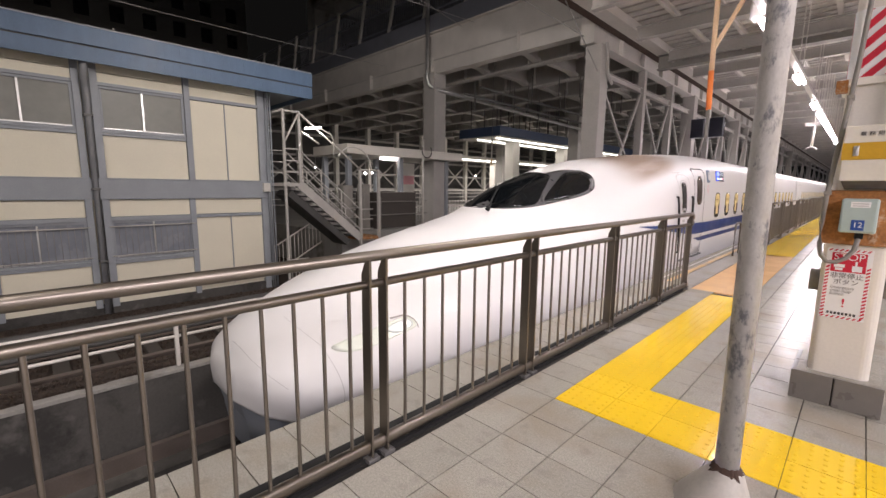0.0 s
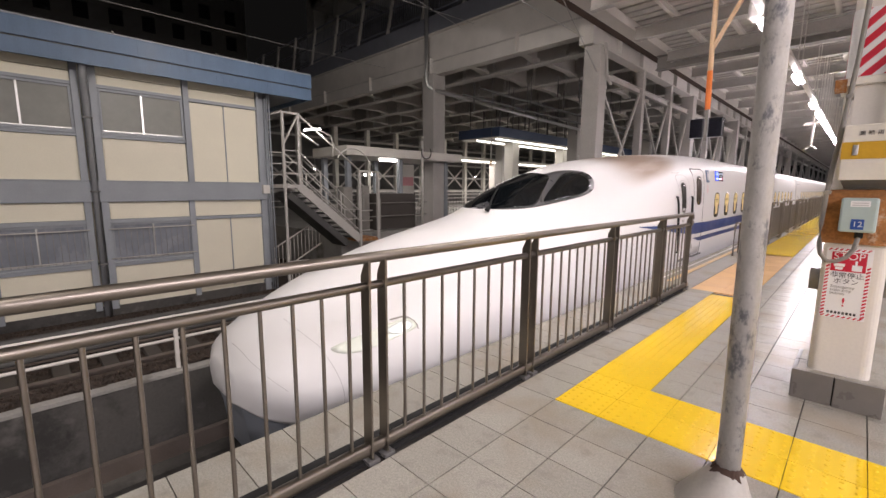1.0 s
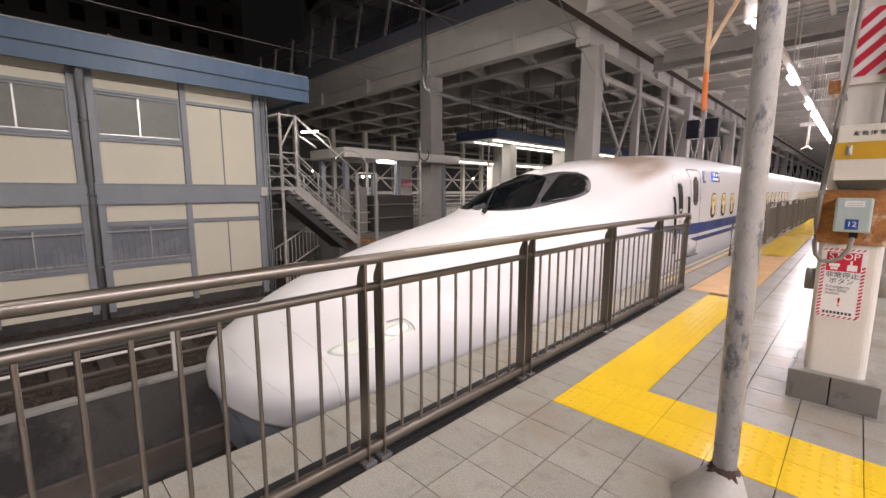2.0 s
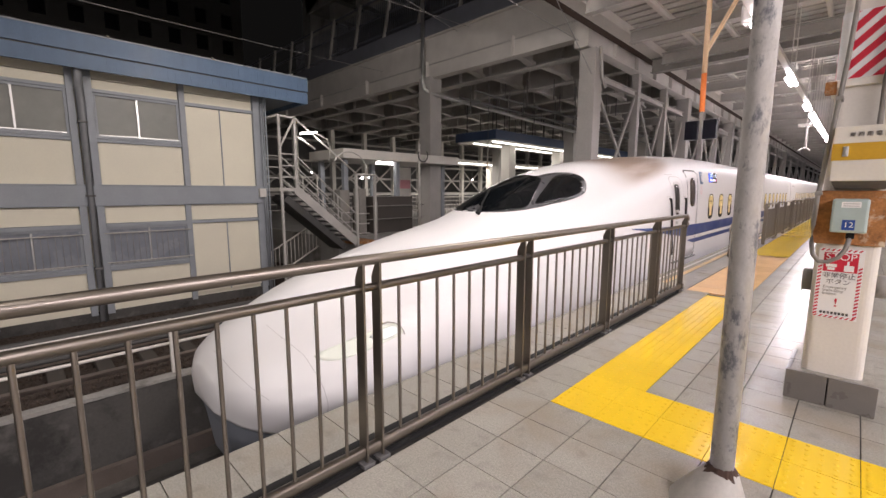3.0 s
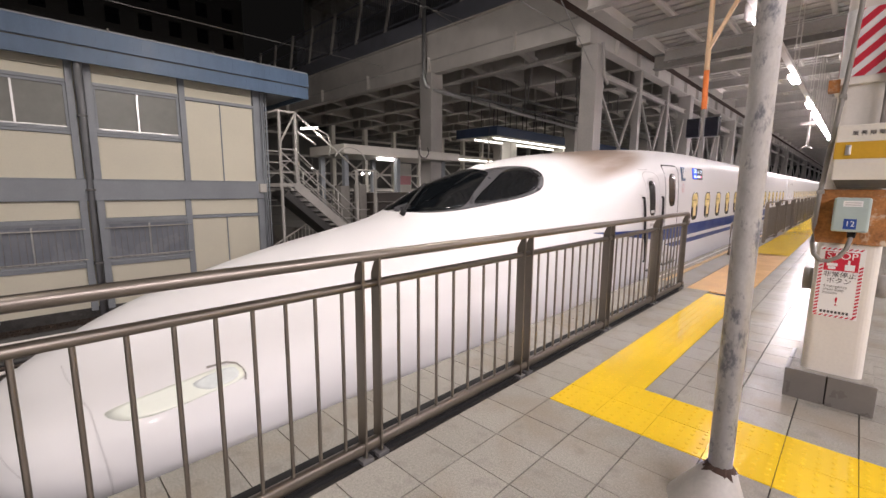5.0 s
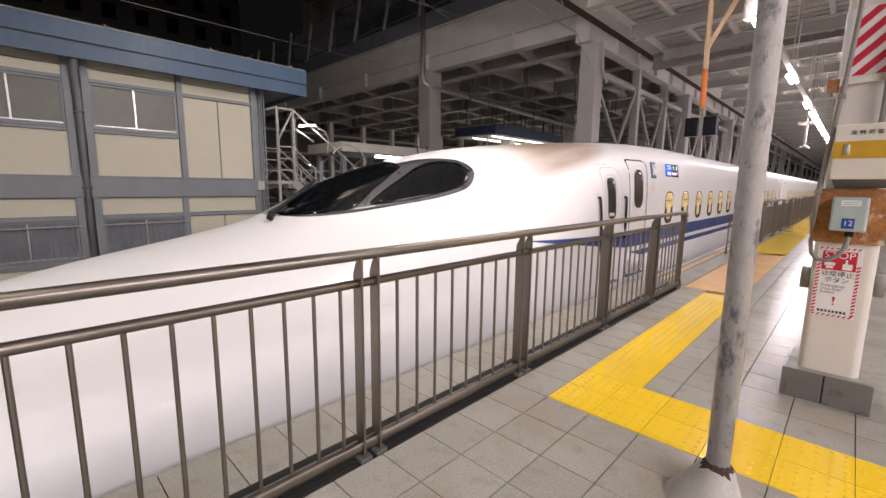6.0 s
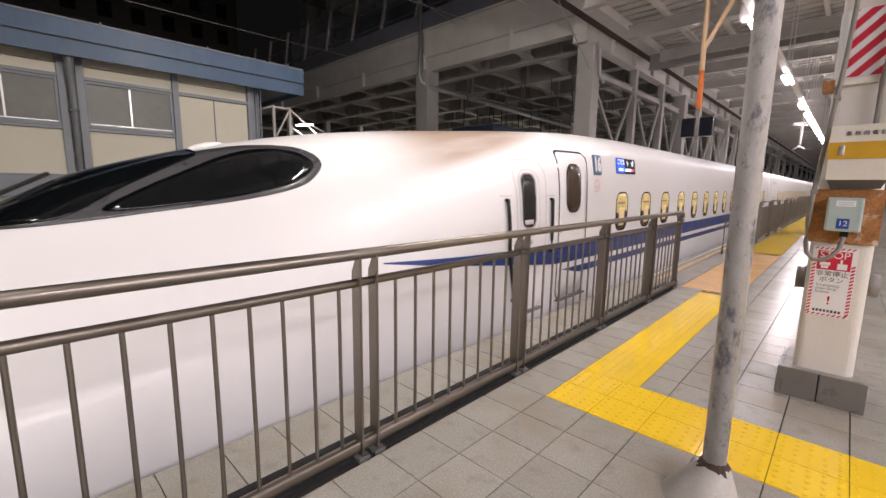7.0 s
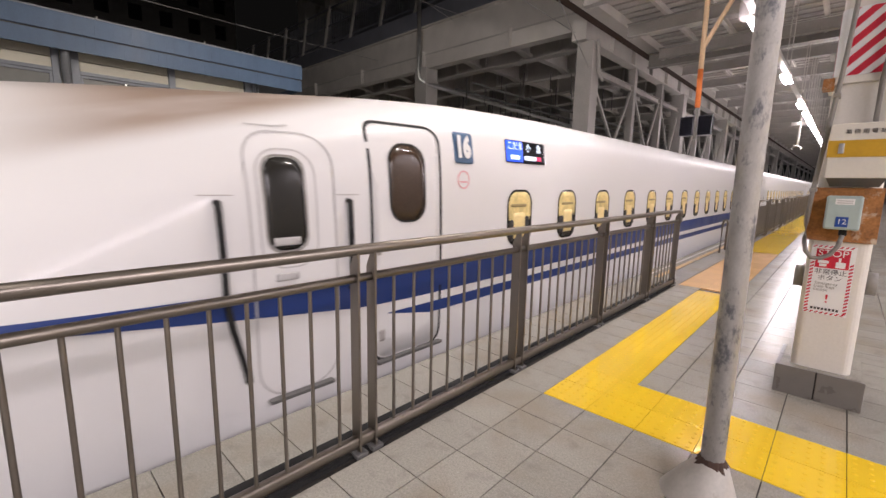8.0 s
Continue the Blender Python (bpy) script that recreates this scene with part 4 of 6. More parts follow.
bmesh.ops.create_cube(bm, size=1.0, matrix=Matrix.Translation((HX + 0.10, 2.62, 1.36)) @ Matrix.Diagonal((0.14, 0.18, 0.24, 1)))
part("junction_box", bm, M["pale_paint"], house)
for y in (2.70, 2.76, 2.83):
    bm = B()
    tube(bm, [(HX + 0.09, y, -1.6), (HX + 0.09, y, 4.0)], 0.022, 6)
    part("conduit", bm, M["house_frame"], house)

# ---- outside stair ----
stair = thing("outside_stair", "grey steel stair with pipe handrails down from a landing", "stairs")
SXN, SXF = -10.3, -11.2
n = 11
y0, z0, y1, z1 = 3.35, 1.50, 5.40, -0.28
for x in (SXN, SXF):
    bm = B()
    bar(bm, (x, y0, z0 - 0.05), (x, y1, z1 + 0.02), 0.05, 0.25)
    part("stringer", bm, M["grey_paint"], stair)
    for dz in (0.30, 0.62, 0.95):
        bm = B()
        tube(bm, [(x, 2.9, z0 + dz), (x, y0, z0 + dz), (x, y1, z1 + dz), (x, y1 + 0.5, z1 + dz)], 0.022, 8)
        part("handrail", bm, M["grey_paint"], stair)
    for k in range(4):
        t = k / 3
        bm = B()
        yy, zz = y0 + (y1 - y0) * t, z0 + (z1 - z0) * t
        tube(bm, [(x, yy, zz), (x, yy, zz + 0.95)], 0.020, 6)
        part("baluster", bm, M["grey_paint"], stair)
for k in range(n):
    t = (k + 0.5) / n
    bm = B()
    box(bm, SXF, SXN, y0 + (y1 - y0) * t - 0.12, y0 + (y1 - y0) * t + 0.12, z0 + (z1 - z0) * t - 0.02, z0 + (z1 - z0) * t + 0.02)
    part("tread", bm, M["dark_paint"], stair)
bm = B()
box(bm, -12.2, SXN + 0.03, 2.84, y0 + 0.05, z0 - 0.10, z0)
part("landing", bm, M["grey_paint"], stair)
for x, y in ((SXN, 2.92), (SXN, 3.38), (-11.9, 2.92)):
    bm = B()
    box(bm, x - 0.032, x + 0.032, y - 0.032, y + 0.032, 1.40 if y > 3 else -1.62, 3.5 if x == SXN else 1.5)
    part("post", bm, M["grey_paint"], stair)
for a, b in (((SXN, 2.92, 3.48), (SXN, 3.38, 3.48)), ((SXN, 2.92, 2.6), (SXN, 3.38, 3.45)), ((SXN, 3.38, 3.48), (SXN, 5.45, 1.95)), ((SXN, 3.38, 3.0), (SXN, 4.0, 2.65)), ((SXN, 2.92, 3.5), (-11.9, 2.92, 3.5))):
    bm = B()
    tube(bm, [a, b], 0.03, 8)
    part("roof_tube", bm, M["pale_paint"], stair)
for y, h in ((5.42, 1.95), (6.15, 1.95)):
    bm = B()
    box(bm, SXN - 0.04, SXN + 0.04, y - 0.04, y + 0.04, -1.62, h)
    part("post", bm, M["grey_paint"], stair)
bm = B()
tube(bm, [(SXN, 5.42, 1.95), (SXN, 6.15, 1.95)], 0.03, 8)
tube(bm, arc((SXN, 5.2, 2.0), 0.65, 0, 150, 12, (0, 1, 0)), 0.022, 8)
part("roof_tube", bm, M["pale_paint"], stair)
bm = B()
box(bm, SXF, SXN, 5.35, 6.2, -0.34, -0.26)
part("lower_landing", bm, M["rust"], stair, "rust-stained lower landing")
# boarded soffit under the flight
bm = B()
bar(bm, (-10.75, 3.05, 1.22), (-10.75, 4.95, -0.38), 0.84, 0.20)
part("soffit", bm, M["cable"], stair)
flight = thing("lower_stair", "pale steel railings of a lower flight behind the stair", "railing")
for k in range(14):
    bm = B()
    y = 2.95 + 0.13 * k
    zt = -0.55 + 0.07 * k
    tube(bm, [(-11.6, y, zt - 0.9), (-11.6, y, zt)], 0.013, 5)
    part("baluster", bm, M["pale_paint"], flight)
for dz in (0, -0.85):
    bm = B()
    tube(bm, [(-11.6, 2.95, -0.55 + dz), (-11.6, 4.7, 0.40 + dz)], 0.025, 6)
    part("handrail", bm, M["pale_paint"], flight)
bm = B()
for k in range(6):
    tube(bm, [(-10.4, 2.95 + 0.11 * k, -1.6), (-10.4, 2.95 + 0.11 * k, -0.75)], 0.012, 5)
tube(bm, [(-10.4, 2.9, -0.75), (-10.4, 3.6, -0.75)], 0.022, 6)
part("low_gate", bm, M["pale_paint"], flight)
stair_lamp = thing("stair_lamp", "lit fluorescent lamp on a curved arm by the stair", "lamp")
bm = B()
tube(bm, [(-10.3, 4.45, 2.3), (-10.2, 4.45, 2.7), (-10.15, 4.32, 2.95), (-10.15, 3.95, 3.09)], 0.02, 6)
part("arm", bm, M["pale_paint"], stair_lamp)
bm = B()
bar(bm, (-10.15, 3.50, 3.04), (-10.15, 3.98, 3.11), 0.10, 0.05)
part("lit_tube", bm, M["dim_tube"], stair_lamp)
d = bpy.data.lights.new("stair_light", "AREA")
d.shape, d.size, d.size_y, d.energy, d.color = "RECTANGLE", 0.2, 0.6, 14, (1.0, 0.97, 0.9)
new("stair_light", d).matrix_world = pose(-10.3, 3.85, 2.98)

# ---- far platform ----
bm = B()
box(bm, -34.0, -11.3, 5.3, 160, -2.04, -0.20)
setting("far_platform", bm, M["concrete"], "grey concrete far platform", "platform")
shelter = thing("flat_shelter", "white flat-roofed shelter with grey posts on the far platform", "shelter")
bm = B()
box(bm, -14.5, -12.0, 6.05, 12.2, 2.60, 2.95, 0.02)
part("roof", bm, M["white_paint"], shelter)
for x, y in ((-12.5, 6.4), (-14.2, 6.4), (-12.5, 11.6), (-12.5, 8.9), (-14.2, 8.9)):
    bm = B()
    box(bm, x - 0.09, x + 0.09, y - 0.09, y + 0.09, -0.2, 2.6)
    part("post", bm, M["house_frame"], shelter)
for y in (8.45,):
    bm = B()
    box(bm, -12.75, -12.6, y - 0.42, y + 0.42, 2.50, 2.58)
    part("lit_tube", bm, M["dim_tube"], shelter, "glowing lamp under the roof")
bm = B()
box(bm, -13.2, -11.8, 7.15, 9.15, -0.20, 1.20, 0.02)
cab = tagged(new("equipment_cabinet", mesh_of("equipment_cabinet", bm, M["dark_brown"])), "dark brown equipment cabinet on the far platform", "cabinet")
bm = B()
tube(bm, [(-11.6, 7.2, 1.02), (-11.6, 7.2, -0.2)], 0.02, 6)
tube(bm, [(-11.6, 5.9, 0.85), (-11.6, 9.6, 0.85)], 0.022, 6)
tube(bm, [(-11.6, 5.9, 0.35), (-11.6, 9.6, 0.35)], 0.022, 6)
tagged(new("pipe_barrier", mesh_of("pipe_barrier", bm, M["conduit"])), "thin grey pipe barrier before the cabinet", "barrier")
for y, z, w in ((5.75, 1.45, 0.38), (6.5, 1.5, 0.3)):
    bm = B()
    box(bm, -11.9, -11.5, y - w / 2, y + w / 2, -0.2, z, 0.02)
    tagged(new("ticket_machine", mesh_of("ticket_machine", bm, M["conduit"])), "grey steel cabinet standing on the far platform", "cabinet")

canopy = thing("far_canopy", "navy-edged platform canopy with lit white soffit", "canopy")
bm = B()
box(bm, -17.2, -14.0, 17.57, 70, 4.45, 4.98, 0.01)
part("fascia_box", bm, M["navy"], canopy)
bm = B()
box(bm, -17.1, -14.1, 17.7, 69.8, 4.41, 4.449)
part("soffit", bm, M["white_paint"], canopy)
for x in (-14.7, -16.2):
    bm = B()
    y = 18.2
    while y < 68:
        box(bm, x - 0.06, x + 0.06, y, y + 1.9, 4.35, 4.409)
        y += 2.0
    part("lit_tube", bm, M["soft_tube"], canopy, "glowing lamp row")
for y in (21.0, 27.5, 34, 41, 49):
    bm = B()
    box(bm, -15.9, -15.2, y - 0.35, y + 0.35, -0.2, 4.41, 0.03)
    part("post", bm, M["white_paint"], canopy)
for y in np.arange(18.0, 30, 1.3):
    for x in (-14.3, -16.6):
        bm = B()
        bar(bm, (x, y, 4.98), (x, y, 6.9), 0.05, 0.05)
        part("hanger", bm, M["dark_paint"], canopy)
canopy2 = thing("low_canopy", "dim white canopy with a lamp row further back", "canopy")
bm = B()
box(bm, -25.0, -22.0, 20, 80, 3.75, 4.0)
part("roof", bm, M["pale_paint"], canopy2)
bm = B()
for y in np.arange(20.3, 60, 2.6):
    box(bm, -22.4, -22.2, y, y + 2.4, 3.66, 3.745)
part("lit_tube", bm, M["soft_tube"], canopy2)
for y in (22, 29, 37, 46):
    bm = B()
    box(bm, -23.6, -23.0, y - .3, y + .3, -0.2, 3.75)
    part("post", bm, M["white_paint"], canopy2)

# railings, lattice and posts across the far platforms
far_rail = thing("far_railing", "rows of pale railings across the far platforms", "railing")
for x, y0_, y1_, h in ((-14.6, 9.8, 34, 1.0), (-20.0, 10, 46, 1.1), (-28.0, 9, 60, 1.2)):
    bm = B()
    for z in (0.15, 0.55, h):
        bar(bm, (x, y0_, z - 0.1), (x, y1_, z - 0.1), 0.05, 0.06)
    part("rail", bm, M["pale_paint"], far_rail)
    bm = B()
    for y in np.arange(y0_, y1_, 0.22 if x > -15 else 0.4):
        bar(bm, (x, y, -0.2), (x, y, h - 0.1), 0.025, 0.025)
    part("balusters", bm, M["conduit"], far_rail)
lattice = thing("steel_lattice", "pale bolted steel lattice of the station's far side", "lattice")
for k in range(16):
    y = 10 + 3.2 * k
    bm = B()
    box(bm, -30.2, -29.8, y - 0.16, y + 0.16, -0.2, 7.4)
    part("post", bm, M["white_paint"], lattice)
    bm = B()
    bar(bm, (-30, y, 1.2), (-30, y + 3.2, 3.8), 0.10, 0.12)
    bar(bm, (-30, y, 3.8), (-30, y + 3.2, 1.2), 0.10, 0.12)
    part("brace", bm, M["grey_paint"], lattice)
for z in (1.2, 2.5, 3.8, 5.4):
    bm = B()
    bar(bm, (-30, 8, z), (-30, 60, z), 0.16, 0.16)
    part("beam", bm, M["grey_paint"], lattice)
bm = B()
box(bm, -36.0, -35.6, 4, 120, -2.0, 9.0)
setting("wall_west", bm, M["dark_paint"], "dark wall closing the far side of the station", "wall")
for k, (x, y, z) in enumerate(((-29.4, 14.2, 2.9), (-29.4, 19.6, 2.6), (-29.4, 27.0, 2.9), (-29.4, 33.5, 2.7), (-20.2, 12.5, 2.2))):
    bm = B()
    bmesh.ops.create_icosphere(bm, subdivisions=2, radius=0.09, matrix=Matrix.Translation((x, y, z)))
    lampb = tagged(new("bulkhead_lamp", mesh_of("bulkhead_lamp", bm, M["dim_tube"])), "small glowing white lamp on the lattice", "lamp")
    bm = B()
    tube(bm, [(x, y, z), (x, y, z + 1.6 if x < -25 else 3.0)], 0.015, 5)
    part("stem", bm, M["grey_paint"], lampb)
board = thing("notice_board", "white notice board with a red band on the far platform", "board")
bm = B()
box(bm, -16.1, -16.0, 11.75, 12.75, -0.2, 2.65)
part("panel", bm, M["white_paint"], board)
bm = B()
box(bm, -15.995, -15.985, 11.8, 12.7, 1.55, 2.0)
part("red_band", bm, M["pink"], board)

# ---- elevated deck over the far tracks ----
deck = thing("overhead_deck", "dark grey steel deck on deep riveted girders", "bridge deck")
bm = B()
box(bm, -60, -5.6, 11.3, 130, 7.35, 7.5)
part("slab", bm, M["deck"], deck)
bm = B()
ibeam(bm, (-5.45, 11.18, 7.24), (-60, 11.18, 7.24), 0.40, 1.78, 0.05)
for k in range(12):
    x = -8.3 - 4.6 * k
    box(bm, x - 0.02, x + 0.02, 10.98, 11.38, 6.4, 7.1)
part("front_girder", bm, M["pale_paint"], deck)
bm = B()
for k in range(330):
    x = -5.8 - 0.09 * k
    box(bm, x - 0.028, x + 0.028, 11.12, 11.16, 6.95, 7.01)
tagged(part("rivets", bm, M["grey_paint"], deck), kind="stuff")
bm = B()
box(bm, -60, -6.0, 10.94, 11.42, 8.13, 8.80)
part("parapet", bm, M["parapet"], deck)
for k in range(16):
    y = 12.9 + 3.12 * k
    bm = B()
    ibeam(bm, (-5.5, y, 6.85), (-50, y, 6.85), 0.46, 0.99, 0.05)
    for i in range(14):
        x = -7.2 - 1.75 * i
        box(bm, x - 0.015, x + 0.015, y - 0.21, y + 0.21, 6.41, 7.29)
    part("cross_girder", bm, M["grey_paint"], deck)
    bm = B()
    for i in range(90):
        x = -5.8 - 0.14 * i
        box(bm, x - 0.02, x + 0.02, y - 0.20, y - 0.16, 6.325, 6.355)
        box(bm, x - 0.02, x + 0.02, y + 0.16, y + 0.20, 6.325, 6.355)
    tagged(part("rivets", bm, M["grey_paint"], deck), kind="stuff")
for x in (-8.6, -11.2, -15.5, -19.0, -22.5, -26.5, -31):
    bm = B()
    ibeam(bm, (x, 11.2, 6.90), (x, 62, 6.90), 0.30, 0.70, 0.04)
    part("stringer", bm, M["pale_paint"], deck)
    for k in range(8):
        y = 12.9 + 3.12 * k
        bm = B()
        v = [[bm.verts.new((x + o, yy, zz)) for yy, zz in ((y - 0.03, 6.42), (y - 0.75, 6.56), (y - 0.03, 6.56))] for o in (-0.16, 0.16)]
        bm.faces.new(v[0])
        bm.faces.new(v[1][::-1])
        for i in range(3):
            bm.faces.new((v[0][i], v[0][(i + 1) % 3], v[1][(i + 1) % 3], v[1][i]))
        part("haunch", bm, M["pale_paint"], deck)
for x, y in ((-12.85, 11.2), (-12.85, 24.4), (-12.85, 37.6), (-21.5, 27.7), (-21.5, 41.0)):
    bm = B()
    box(bm, x - 0.36, x + 0.36, y - 0.36, y + 0.36, -2.04, 6.4, 0.02)
    part("column", bm, M["grey_paint"], deck)
# upper lattice fence and dark upper works
upper = thing("upper_works", "dark lattice steelwork above the deck", "steelwork")
for k in range(11):
    x = -9 - 2.6 * k
    bm = B()
    bar(bm, (x, 11.5, 8.2), (x + 0.9, 11.5, 11.2), 0.12, 0.12)
    part("strut", bm, M["grey_paint"], upper)
for z in (9.3, 10.2, 11.1):
    bm = B()
    bar(bm, (-8, 11.55, z), (-40, 11.55, z), 0.07, 0.07)
    part("chord", bm, M["parapet"], upper)
bm = B()
for k in range(120):
    x = -7 - 0.16 * k
    bar(bm, (x, 11.6, 8.2), (x, 11.6, 10.9), 0.03, 0.03)
part("grille", bm, M["parapet"], upper)
bm = B()
box(bm, -27.5, -5.6, 15.0, 60, 12.0, 12.44)
part("upper_roof", bm, M["dark_paint"], upper)
bm = B()
box(bm, -27.6, -26.6, 13.0, 15.0, 7.5, 13.4)
box(bm, -27.6, -6.0, 13.0, 14.6, 13.4, 14.6)
bar(bm, (-27.1, 13.6, 13.9), (-22.0, 13.6, 15.6), 1.2, 0.9)
part("upper_wall", bm, M["concrete"], upper, "grey concrete frame end of the upper hall")
for k in range(6):
    bm = B()
    box(bm, -24.4 + 3.0 * k, -23.8 + 3.0 * k, 13.2, 26.0, 12.45, 13.4)
    part("soffit_rib", bm, M["concrete"], upper)
bm = B()
box(bm, -26.6, -6.0, 17.0, 17.4, 7.5, 12.0)
part("inner_wall", bm, M["dark_paint"], upper)
# drain pipe with bend along the underside
drain = thing("drain_pipe", "shiny grey drain pipe bending under the deck", "pipe")
bm = B()
tube(bm, [(-12.8, 10.70, 9.4), (-12.8, 10.70, 6.15), (-12.75, 10.75, 5.85), (-12.55, 10.95, 5.68), (-12.4, 11.6, 5.62), (-12.3, 13.2, 5.55), (-12.2, 17, 5.4), (-12.1, 24, 5.2)], 0.085, 10)
part("pipe", bm, M["aluminium"], drain)
for dx, dz in ((-.35, -.5), (.3, -.75), (.6, -.35), (1.2, -.6)):
    bm = B()
    tube(bm, [(-11.9 + dx, 12.5, 6.2 + dz), (-11.9 + dx, 36, 6.1 + dz)], 0.04, 6)
    part("cable_run", bm, M["dark_paint"], drain)
rnd = random.Random(8)
for k in range(26):
    bm = B()
    x, y = rnd.uniform(-13.5, -8), rnd.uniform(13, 26)
    tube(bm, [(x, y, 6.3), (x, y, rnd.uniform(4.9, 5.6))], 0.025, 5)
    part("hanger", bm, M["dark_paint"], drain)

# ---- overhead wires ----
for k, (a, b, sag) in enumerate((((-6.1, -16.2, 4.0), (-15.92, 10.9, 7.24), 0.15), ((0.0, -10.8, 1.55 + 0.0), (-10.29, 10.9, 7.86), 0.0), ((-2.2, -6.0, 4.15), (-5.53, 10.9, 6.21), 0.03),
                                 ((-1.0, -5.9, 3.5), (-10.95, 10.9, 7.87), 0.0), ((-2.5, -3.0, 9.2), (-5.04, 10.9, 5.03), 0.0))):
    bm = B()
    A, Z = Vector(a), Vector(b)
    tube(bm, [A.lerp(Z, t) - Vector((0, 0, sag * 4 * t * (1 - t))) for t in np.linspace(0, 1, 14)], 0.011, 5)
    tagged(new("overhead_wire", mesh_of("overhead_wire", bm, M["wire"])), "thin overhead wire across the tracks", "wire")

lone = thing("thin_mast", "thin grey mast with a looped black cable on the far platform", "mast")
bm = B()
tube(bm, [(-11.45, 9.22, -0.2), (-11.45, 9.22, 3.30)], 0.05, 8)
part("mast", bm, M["pale_paint"], lone)
bm = B()
tube(bm, arc((-11.40, 9.40, 2.85), 0.26, 150, 400, 14, (0, 1, 0)), 0.022, 6)
part("cable_loop", bm, M["cable"], lone)
rodh = thing("hanging_rod", "pale rod with an orange tip hanging from the deck", "rod")
bm = B()
tube(bm, [(-11.2, 13.33, 3.75), (-11.2, 13.33, 2.75)], 0.035, 8)
part("rod", bm, M["pale_paint"], rodh)
bm = B()
tube(bm, [(-11.2, 13.33, 6.9), (-11.2, 13.33, 3.75)], 0.012, 6)
part("cord", bm, M["dark_paint"], rodh)
bm = B()
tube(bm, [(-11.2, 13.33, 2.75), (-11.2, 13.33, 2.45)], 0.05, 8)
part("tip", bm, M["pale_orange"], rodh)

# ---- office tower ----
tower = thing("office_tower", "dark unlit office block with square windows", "building")
bm = B()
box(bm, -80, -60.4, -60, 21.3, -2, 45)
part("wall", bm, M["tower"], tower)
for iy in range(14):
    y = 19.4 - 3.05 * iy
    bm = B()
    box(bm, -60.4, -60, y + 0.65, y + 2.40 if iy else 21.3, -2, 45)
    part("pier", bm, M["tower"], tower)
for iz in range(9):
    bm = B()
    box(bm, -60.395, -59.99, -22, 21.3, 11.6 + 3.15 * iz, 13.0 + 3.15 * iz)
    part("spandrel", bm, M["tower"], tower)
for iy in range(14):
    for iz in range(8):
        bm = B()
        y, z = 19.4 - 3.05 * iy, 13.0 + 3.15 * iz
        box(bm, -60.39, -60.3, y - 0.66, y + 0.66, z, z + 1.76)
        part("window", bm, M["dark_glass"], tower)
# plain walls that close the place behind the viewer
bm = B()
box(bm, 8.6, 9.0, -30, 160, -0.02, 6.6)
setting("wall_east", bm, M["concrete"], "plain concrete wall closing the platform side", "wall")
bm = B()
box(bm, -5.4, 9.0, 129.0, 129.4, -2.04, 6.6)
setting("wall_north", bm, M["concrete"], "plain grey wall closing the far platform end", "wall")
# ---- the train ----
train = thing("bullet_train", "white bullet train with a long nose and blue stripes", "train")
TRAIN_X, TIP_Y = -2.835, -1.32
# half sections of the lead car: distance behind the nose tip, then (half width, height) from roof line down to the skirt
SECTIONS = (
    (0.09, ((0, -.22), (.10, -.225), (.19, -.24), (.27, -.27), (.33, -.33), (.34, -.42), (.28, -.55))),
    (0.23, ((0, -.05), (.22, -.075), (.42, -.13), (.58, -.20), (.70, -.29), (.74, -.42), (.62, -.62))),
    (0.55, ((0, .17), (.33, .125), (.60, .03), (.83, -.09), (1.00, -.23), (1.06, -.41), (.92, -.70))),
    (1.20, ((0, .48), (.40, .41), (.72, .29), (1.00, .15), (1.27, -.05), (1.36, -.33), (1.29, -.80))),
    (2.20, ((0, .76), (.45, .69), (.80, .56), (1.10, .40), (1.42, .09), (1.50, -.30), (1.43, -.85))),
    (3.40, ((0, .98), (.50, .92), (.85, .78), (1.20, .57), (1.51, .20), (1.57, -.30), (1.51, -.90))),
    (3.80, ((0, 1.08), (.50, 1.01), (.85, .85), (1.20, .63), (1.53, .22), (1.59, -.30), (1.53, -.92))),
    (4.60, ((0, 1.48), (.48, 1.36), (.80, 1.10), (1.20, .80), (1.56, .30), (1.625, -.30), (1.56, -.95))),
    (6.20, ((0, 1.88), (.50, 1.78), (.80, 1.46), (1.22, 1.17), (1.58, .66), (1.67, -.05), (1.60, -1.0))),
    (7.20, ((0, 2.02), (.55, 1.95), (.98, 1.72), (1.41, 1.42), (1.64, .98), (1.69, .15), (1.62, -1.0))),
    (8.20, ((0, 2.12), (.60, 2.07), (1.10, 1.95), (1.51, 1.73), (1.66, 1.36), (1.69, .30), (1.63, -1.0))),
    (9.40, ((0, 2.23), (.61, 2.19), (1.10, 2.11), (1.51, 1.93), (1.665, 1.58), (1.69, .35), (1.63, -1.0))),
    (10.6, ((0, 2.30), (.62, 2.27), (1.10, 2.19), (1.51, 2.02), (1.665, 1.67), (1.69, .35), (1.63, -1.0))),
    (12.5, ((0, 2.34), (.62, 2.31), (1.10, 2.23), (1.51, 2.06), (1.665, 1.70), (1.69, .35), (1.63, -1.0))),
    (27.0, ((0, 2.34), (.62, 2.31), (1.10, 2.23), (1.51, 2.06), (1.665, 1.70), (1.69, .35), (1.63, -1.0))),
)
STATION = np.array([s[0] for s in SECTIONS])
PROFILE = np.array([s[1] for s in SECTIONS])


def slopes(x, y):
    """Smooth tangents that never overshoot."""
    d = np.diff(y, axis=0) / np.diff(x)[:, None, None]
    m = np.zeros_like(y)
    keep = d[1:] * d[:-1] > 0
    m[1:-1] = np.where(keep, 2 * d[1:] * d[:-1] / np.where(keep, d[1:] + d[:-1], 1), 0)
    m[0], m[-1] = d[0], d[-1]
    return m


TANGENT = slopes(STATION, PROFILE)


